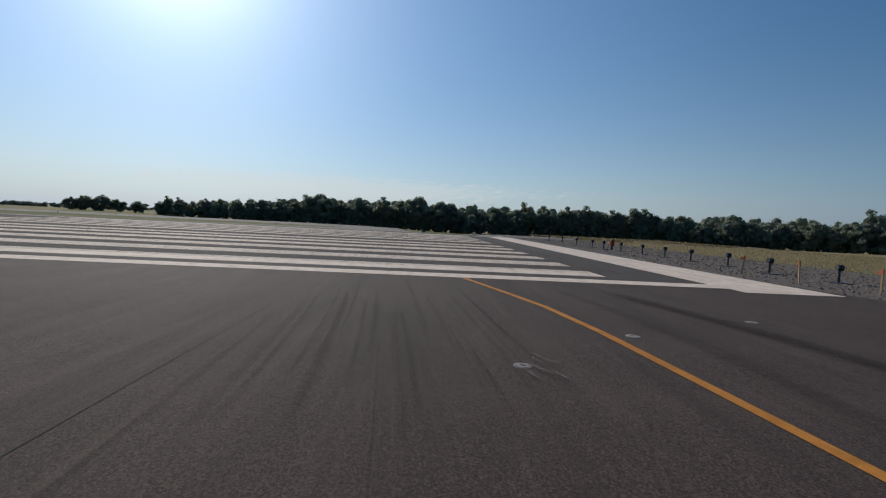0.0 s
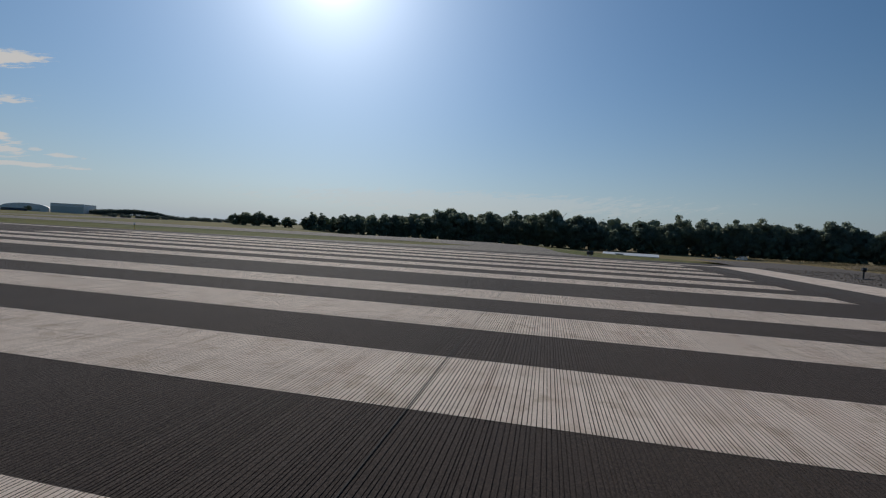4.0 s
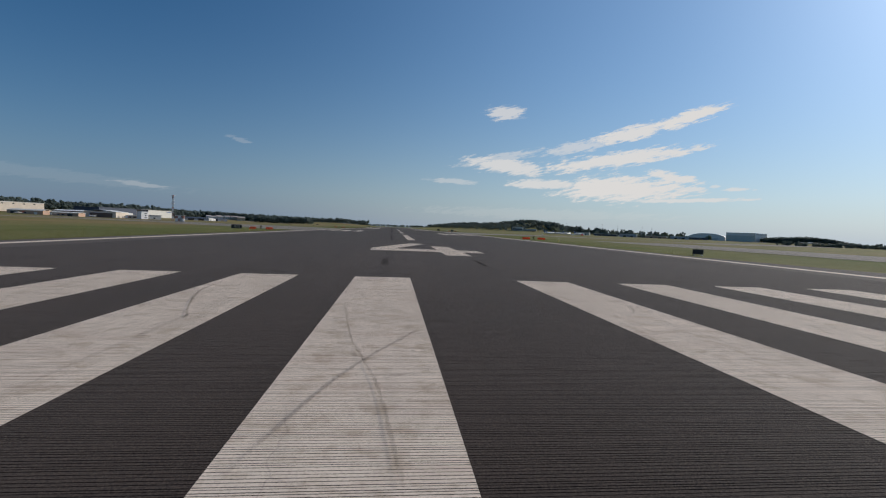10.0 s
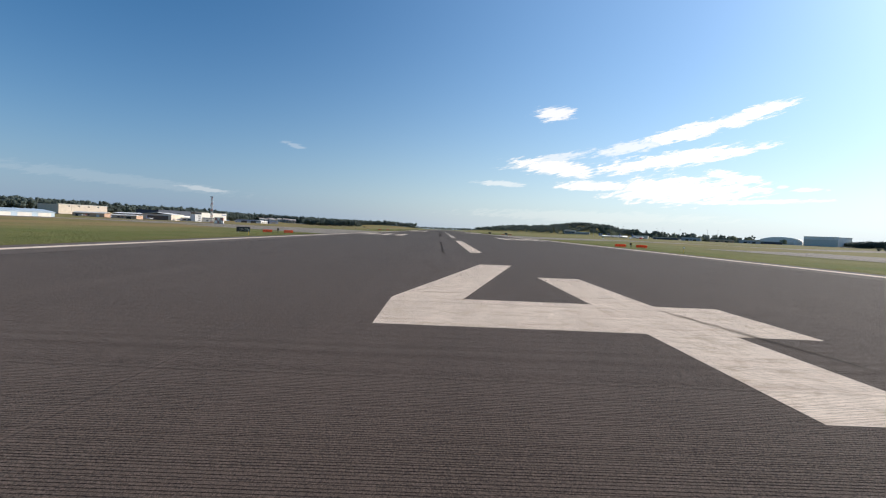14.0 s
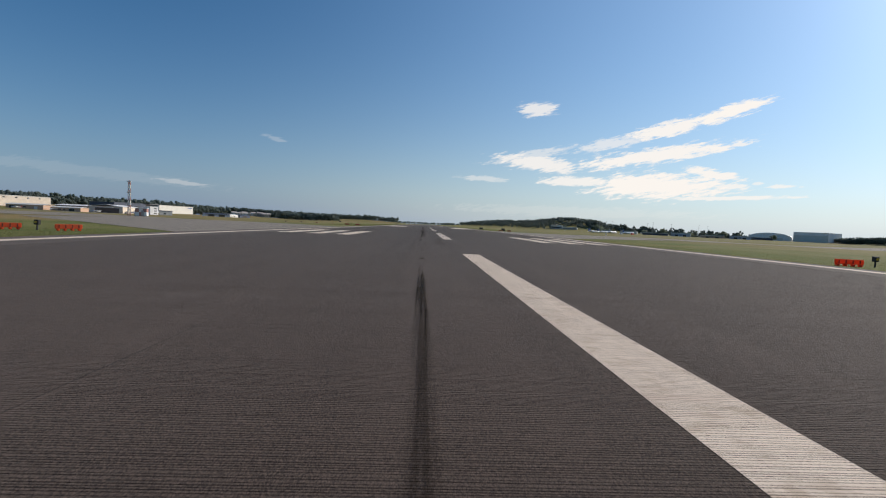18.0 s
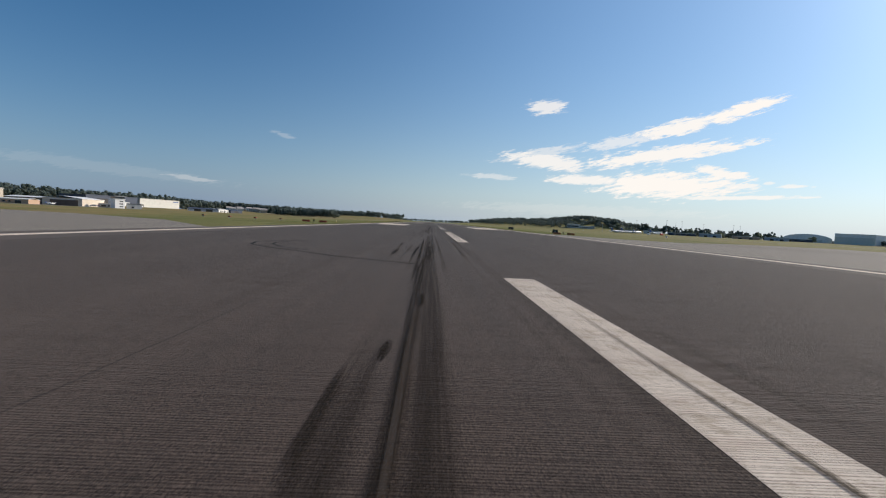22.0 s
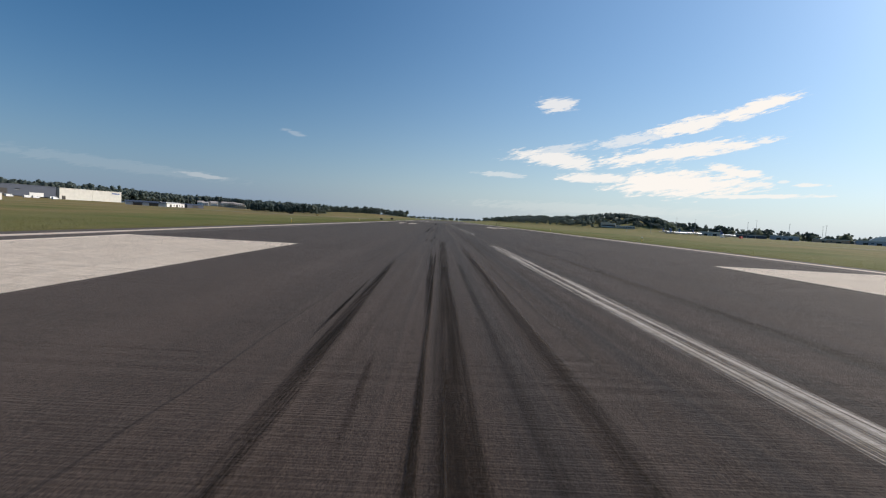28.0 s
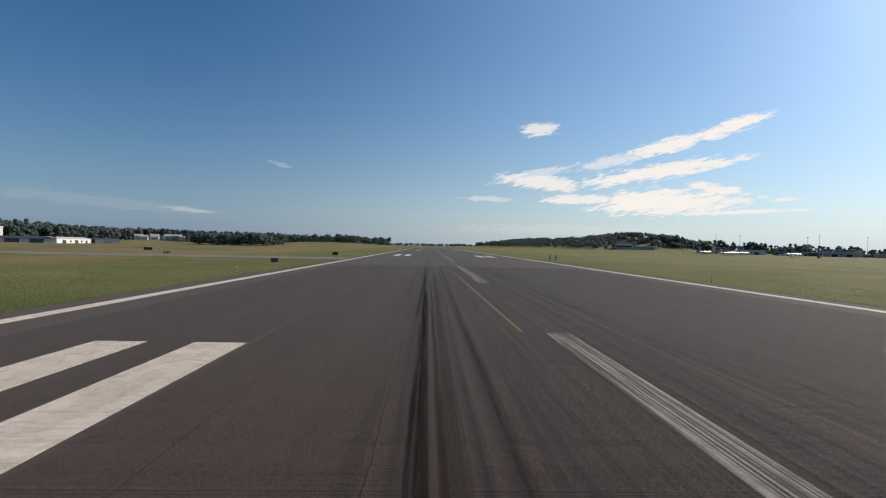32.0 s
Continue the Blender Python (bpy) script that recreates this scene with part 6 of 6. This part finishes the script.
# long braking tracks beside the centreline, wide and thin, with pale scratches along them
lay(((-2.95, 158, -3.02, 204, 0.20, D), (-2.62, 160, -2.80, 216, 0.50, B), (-4.44, 198, -4.56, 209, 0.27, D), (-4.52, 206, -4.80, 216, 0.24, B), (-3.95, 199, -3.90, 212, 0.20, B),
     (-3.55, 196, -3.48, 214, 0.16, D), (-3.14, 188, -3.36, 224, 0.16, D), (-2.90, 194, -2.98, 236, 0.46, B), (-2.56, 200, -2.62, 240, 0.22, B), (-3.21, 198, -3.42, 212, 0.02, M_PALE),
     (-3.07, 198, -3.24, 211, 0.02, M_PALE), (-2.2, 190, -2.25, 236, 0.22, F), (-1.06, 200, -0.90, 232, 0.26, F), (-0.7, 204, -0.5, 240, 0.10, F),
     (-3.93, 242, -4.03, 264, 0.26, D), (-3.56, 244, -3.58, 268, 0.28, D), (-3.15, 236, -3.12, 292, 0.44, B), (-2.58, 244, -2.60, 300, 0.26, B), (-2.80, 246, -2.86, 272, 0.10, M_PALE),
     (-3.78, 250, -3.84, 262, 0.02, M_PALE), (-3.66, 250, -3.68, 264, 0.02, M_PALE), (-0.68, 246, -0.72, 300, 0.13, F), (-4.35, 257.4, -4.10, 259.4, 0.10, B), (-3.3, 266, -3.2, 296, 0.22, D),
     (-2.9, 290, -3.1, 336, 0.30, B), (-3.75, 284, -3.95, 318, 0.22, D), (-4.78, 334, -4.92, 352, 0.24, D), (-4.88, 344, -5.45, 366, 0.24, D), (-5.30, 350.6, -5.46, 358, 0.07, D), (-4.70, 336, -4.80, 352, 0.02, M_PALE),
     (-4.29, 347.6, -4.38, 351.0, 0.10, B), (-3.66, 330, -3.78, 352, 0.17, D), (-3.74, 350, -4.05, 372, 0.16, D), (-3.36, 332, -3.42, 366, 0.30, F), (-3.48, 334, -3.52, 354, 0.02, M_PALE),
     (-2.62, 334, -2.90, 368, 0.16, F), (-2.05, 338, -2.2, 372, 0.2, F), (-5.25, 486, -5.35, 540, 0.30, B), (-4.75, 476, -4.85, 530, 0.14, B), (-5.05, 470, -5.15, 520, 0.22, D)))
# tyre marks on the centreline stripes
lay(((-0.02, 164, 0.12, 192, 0.09, D), (-0.22, 168, -0.15, 186, 0.05, B), (0.2, 222, 0.15, 252, 0.12, D), (-0.1, 224, -0.1, 250, 0.06, B),
     (0.05, 282, 0.05, 316, 0.3, B),))
streak = random.Random(77)
for k in range(40):
    x0, y0 = streak.uniform(-6.5, 4.5), streak.uniform(120, 560)
    skid(x0, y0, x0 + streak.uniform(-0.3, 0.3), y0 + streak.uniform(25, 80), streak.uniform(0.15, 0.6), M_WHISPER)
for k in range(60):
    x0, y0 = streak.uniform(-2.2, 7.5), streak.uniform(330, 570)
    skid(x0, y0, x0 + streak.uniform(-0.1, 0.1), y0 + streak.uniform(4, 30), streak.uniform(0.04, 0.20), M_PALE)
for k in range(22):
    x0, y0 = streak.uniform(-6.0, 3.0), streak.uniform(110, 330)
    skid(x0, y0, x0 + streak.uniform(-0.1, 0.1), y0 + streak.uniform(8, 30), streak.uniform(0.04, 0.14), M_PALE)
for k in range(18):
    x0, y0 = streak.uniform(-3.1, -1.95), streak.uniform(8, 34)
    skid(x0, y0, x0 + streak.uniform(-0.06, 0.06), y0 + streak.uniform(4, 12), streak.uniform(0.02, 0.06), M_FAINT if streak.random() < 0.2 else M_TRACE)
skid(-1.98, 22, -2.02, 37, 0.06, M_RUBBER_THIN)
for k in range(50):
    x0, y0 = streak.choice((-6.2, 2.6, 6.1, -9.7, 9.6, -13, 13)) + streak.uniform(-0.8, 0.8), streak.uniform(8, 40)
    skid(x0, y0, x0 + streak.uniform(-0.1, 0.1), y0 + streak.uniform(3, 12), streak.uniform(0.02, 0.09), M_TRACE)
def scuff(line, w, mat, label="thin dark tyre scuff across the paint"):
    """A curved tyre mark, thin at its rims and ends."""
    z = 0.004 + 0.00008 * len(SKIDS)
    SKIDS.append(z)
    pts = [Vector((x, y, z)) for x, y in line]
    fine = []
    for k in range(len(pts) - 1):
        p0, p1, p2, p3 = pts[max(0, k - 1)], pts[k], pts[k + 1], pts[min(len(pts) - 1, k + 2)]
        for u in (0.0, 0.25, 0.5, 0.75):
            fine.append(0.5 * (2 * p1 + (p2 - p0) * u + (2 * p0 - 5 * p1 + 4 * p2 - p3) * u * u + (3 * p1 - p0 - 3 * p2 + p3) * u ** 3))
    fine.append(pts[-1])
    vs, fs, ed = [], [], []
    for i, p in enumerate(fine):
        d = (fine[min(len(fine) - 1, i + 1)] - fine[max(0, i - 1)]).normalized()
        n = Vector((d.y, -d.x, 0))
        end = min(1.0, min(i, len(fine) - 1 - i) / 2.0)
        for v, e in ((-1, 0.0), (-0.4, 0.9), (0.4, 0.9), (1, 0.0)):
            vs.append(p + n * v * w * 0.6)
            ed.append(e * (0.15 + 0.85 * end))
        if i:
            fs += [(4 * i - 4 + k, 4 * i - 3 + k, 4 * i + 1 + k, 4 * i + k) for k in range(3)]
    me = mesh_of("scuff_mark", vs, fs, mat)
    at = me.attributes.new("edge", "FLOAT", "POINT")
    at.data.foreach_set("value", ed)
    return structure("scuff_mark", me, label)


# curved scuffs of turning wheels across the stripes
for line, w, m in (([(-1.68, 38.6), (-2.21, 35.7), (-2.44, 33.9), (-2.52, 32.9), (-2.57, 31.9), (-2.55, 30.4), (-2.1, 27.7), (-2.06, 27)], 0.055, M_RUBBER),
                   ([(-3.34, 47), (-2.94, 43.8), (-2.67, 42.5), (-2.44, 41.4), (-2.2, 39.4)], 0.05, M_FAINT), ([(-1.82, 44.3), (-2.26, 43.3), (-2.6, 42.5), (-2.98, 41.4), (-3.4, 39.6)], 0.07, M_FAINT),
                   ([(-6.7, 49.0), (-6.6, 47.7), (-6.08, 45.9), (-5.51, 44.4)], 0.06, M_RUBBER_THIN), ([(-3.2, 38.6), (-2.9, 36.8), (-2.5, 35.6), (-2.2, 34.9)], 0.06, M_FAINT),
                   ([(2.0, 35.6), (2.55, 36.2)], 0.05, M_RUBBER_THIN), ([(1.78, 33.2), (2.52, 33.8)], 0.05, M_RUBBER_THIN), ([(2.4, 45.6), (2.9, 46.4), (3.4, 48.2)], 0.05, M_FAINT),
                   ([(5.4, 22), (6.0, 27), (6.9, 31)], 0.06, M_FAINT), ([(-9.0, 30), (-9.8, 35), (-10.4, 41)], 0.06, M_FAINT)):
    scuff(line, w, m)
# wheel tracks on the taxiway
for line, w, m in (([(-24.5, 7.75), (-27.2, 7.15), (-29.4, 6.75), (-31.5, 6.5), (-34, 6.3)], 0.55, M_RUBBER_THIN), ([(-24.6, 9.0), (-27.0, 8.6), (-30.0, 8.4), (-33, 8.5)], 0.4, M_TRACE)):
    scuff(line, w, m, "dark wheel track on the taxiway")
for k in range(26):
    x0, y0 = -34.0 + streak.uniform(0, 4.5), streak.uniform(10.6, 14.4)
    n = streak.uniform(2.5, 7.5)
    scuff([(x0 + n * u, y0 + 0.05 * n * u + 0.004 * (n * u) ** 2) for u in (0.0, 0.3, 0.65, 1.0)], streak.uniform(0.02, 0.12), M_PALE if streak.random() < 0.65 else M_TRACE, "faint wheel track on the taxiway")
for x0, y0, x1, y1 in ((-30.62, 11.05, -31.1, 10.82), (-30.7, 10.95, -31.0, 10.9), (-30.75, 11.1, -31.3, 11.0), (-30.9, 10.8, -31.25, 10.7), (-30.5, 10.92, -30.8, 10.78), (-30.55, 10.8, -30.7, 10.62), (-30.3, 10.85, -30.75, 10.7)):
    scuff([(x0, y0), ((x0 + x1) / 2, (y0 + y1) / 2 + 0.02), (x1, y1)], 0.06, M_SCRATCH, "pale scratch beside the inset light")
# a joint across the runway
stroke("runway_joint", [(-21.9, 16.28), (-14.0, 16.22), (-6.0, 16.27), (4.0, 16.22), (14.0, 16.27), (21.9, 16.24)], 0.011, 0.0035, M_JOINT, "dark joint line across the runway")
# fine cracks through the painted stripes
for line in ([(-19.25, 14.95), (-19.63, 14.74), (-19.95, 14.55), (-20.3, 14.32), (-20.91, 14.08)], [(-19.25, 9.68), (-19.55, 10.0), (-19.85, 10.24), (-20.2, 10.66), (-20.59, 10.99), (-20.93, 11.38)], [(-19.33, 8.65), (-19.55, 8.73), (-19.79, 8.75)],
             [(-16.03, 8.04), (-16.3, 7.86), (-16.8, 8.1), (-17.37, 8.34)], [(-6.94, 31.3), (-6.59, 31.4), (-6.11, 31.55), (-5.59, 31.56), (-5.3, 31.66)], [(-6.9, 28.3), (-6.14, 28.74), (-5.86, 29.14), (-5.31, 29.6)],
             [(-2.69, 32.75), (-2.4, 33.2), (-1.97, 33.66)]):
    scuff(line, 0.03, M_FAINT, "fine dark crack through the painted stripe").name = "hairline_crack"
# a looping turn mark
stroke("turning_mark", [(-3.2, 197.2), (-5.0, 198.2), (-6.7, 199.1), (-8.9, 201.1), (-10.6, 202.4), (-11.8, 203.8), (-12.4, 206.0), (-12.0, 208.2), (-10.6, 209.6)], 0.18, 0.0035, M_RUBBER_SOLID, "dark curved tyre mark left by a turn")
stroke("turning_mark", [(-8.4, 201.7), (-10.0, 203.0), (-11.0, 204.6), (-11.4, 206.4), (-11.0, 208.0)], 0.14, 0.0035, M_RUBBER_SOLID, "dark curved tyre mark left by a turn")
stroke("yellow_lead_off_line", [(-1.2, 501.9), (-1.35, 512), (-1.5, 522), (-1.65, 533), (-1.8, 543.8)], 0.08, 0.0035, M_FADEDYELLOW, "thin faded yellow line beside the centreline")


# ---- loose stones and weeds in the gravel bed ----
def scatter_stones():
    g = np.random.default_rng(31)
    base = np.array([(1, 0, 0.0), (0.3, 0.9, 0.05), (-0.8, 0.6, 0.0), (-0.9, -0.5, 0.05), (0.2, -1, 0.0), (0.25, 0.1, 0.8), (-0.3, -0.1, 0.7)])
    tri = [(0, 1, 5), (1, 6, 5), (1, 2, 6), (2, 3, 6), (3, 4, 6), (4, 5, 6), (4, 0, 5)]
    vs, fs = [], []
    for k in range(9000):
        x = g.uniform(-34, 26)
        y = -10.4 + 10.2 * g.uniform()
        if x < -24.5 and y > -4.0:
            continue
        r = g.uniform(0.025, 0.075)
        a = g.uniform(0, 6.28)
        c, sn = math.cos(a), math.sin(a)
        q = base * np.array([r, r * g.uniform(0.6, 1), r * g.uniform(0.6, 1.1)])
        b = len(vs)
        vs += [(x + p[0] * c - p[1] * sn, y + p[0] * sn + p[1] * c, p[2] - 0.035) for p in q]
        fs += [tuple(b + i for i in f) for f in tri]
    me = mesh_of("stones", vs, fs, M_STONES)
    tagged(new("stones", me), "loose grey crushed stones on the gravel bed", "gravel", kind="stuff")


def stone_shader():
    m, t, b = shader("crushed_stone", 0.9, 0.0, 0.2)
    g = t.nodes.new("ShaderNodeNewGeometry")
    c = mix_rgb(t, g.outputs["Random Per Island"], (0.080, 0.060, 0.045), (0.28, 0.22, 0.165))
    t.links.new(c, b.inputs["Base Color"])
    return m


M_STONES = stone_shader()
scatter_stones()


def tufts(name, zones, count, seed, lo, hi, label, mat):
    """Blades of grass; zones: x0, x1, y0, y1."""
    g = np.random.default_rng(seed)
    V = []
    area = np.array([(b - a) * (d - c) for a, b, c, d in zones])
    for (a, b, c, d), n in zip(zones, (count * area / area.sum()).astype(int)):
        x, y = g.uniform(a, b, n), g.uniform(c, d, n)
        if d - c > 40:
            x = np.where(a > 0, a + (b - a) * g.uniform(0, 1, n) ** 2.2, b - (b - a) * g.uniform(0, 1, n) ** 2.2)
        h = g.uniform(lo, hi, n)
        ang = g.uniform(0, 6.28, n)
        w = h * 0.12
        lean = g.normal(size=(n, 2)) * h[:, None] * 0.35
        z = np.full(n, -0.065)
        p0 = np.stack([x - np.cos(ang) * w, y - np.sin(ang) * w, z], 1)
        p1 = np.stack([x + np.cos(ang) * w, y + np.sin(ang) * w, z], 1)
        p2 = np.stack([x + lean[:, 0], y + lean[:, 1], z + h], 1)
        V.append(np.stack([p0, p1, p2], 1).reshape(-1, 3))
    V = np.concatenate(V)
    me = bpy.data.meshes.new(name)
    me.vertices.add(len(V))
    me.vertices.foreach_set("co", V.astype(np.float32).ravel())
    me.loops.add(len(V))
    me.loops.foreach_set("vertex_index", np.arange(len(V), dtype=np.int32))
    me.polygons.add(len(V) // 3)
    me.polygons.foreach_set("loop_start", np.arange(0, len(V), 3, dtype=np.int32))
    me.update(calc_edges=True)
    me.materials.append(mat)
    tagged(new(name, me), label, "grass", kind="stuff")


M_BLADE = leafy("grass_blades", (0.120, 0.142, 0.040), (0.255, 0.222, 0.090))
M_STRAW = leafy("dry_grass_blades", (0.185, 0.150, 0.082), (0.270, 0.218, 0.130))
tufts("grass", [(-40, -24.6, 62, 146), (-40, -24.6, 264, 580), (24.6, 38, 78, 194), (24.6, 38, 302, 600)], 210000, 41, 0.03, 0.11, "short uneven grass along the runway's edges", M_BLADE)
tufts("tall_grass", [(-60, 60, -40, -10.6)], 60000, 42, 0.05, 0.17, "tall dry grass beyond the gravel", M_STRAW)
stroke("pavement_joint", [(-90, 14.6), (-60, 14.6), (-40, 14.6), (-24.45, 14.62)], 0.018, -0.002, M_JOINT, "dark sealed joint in the taxiway asphalt")
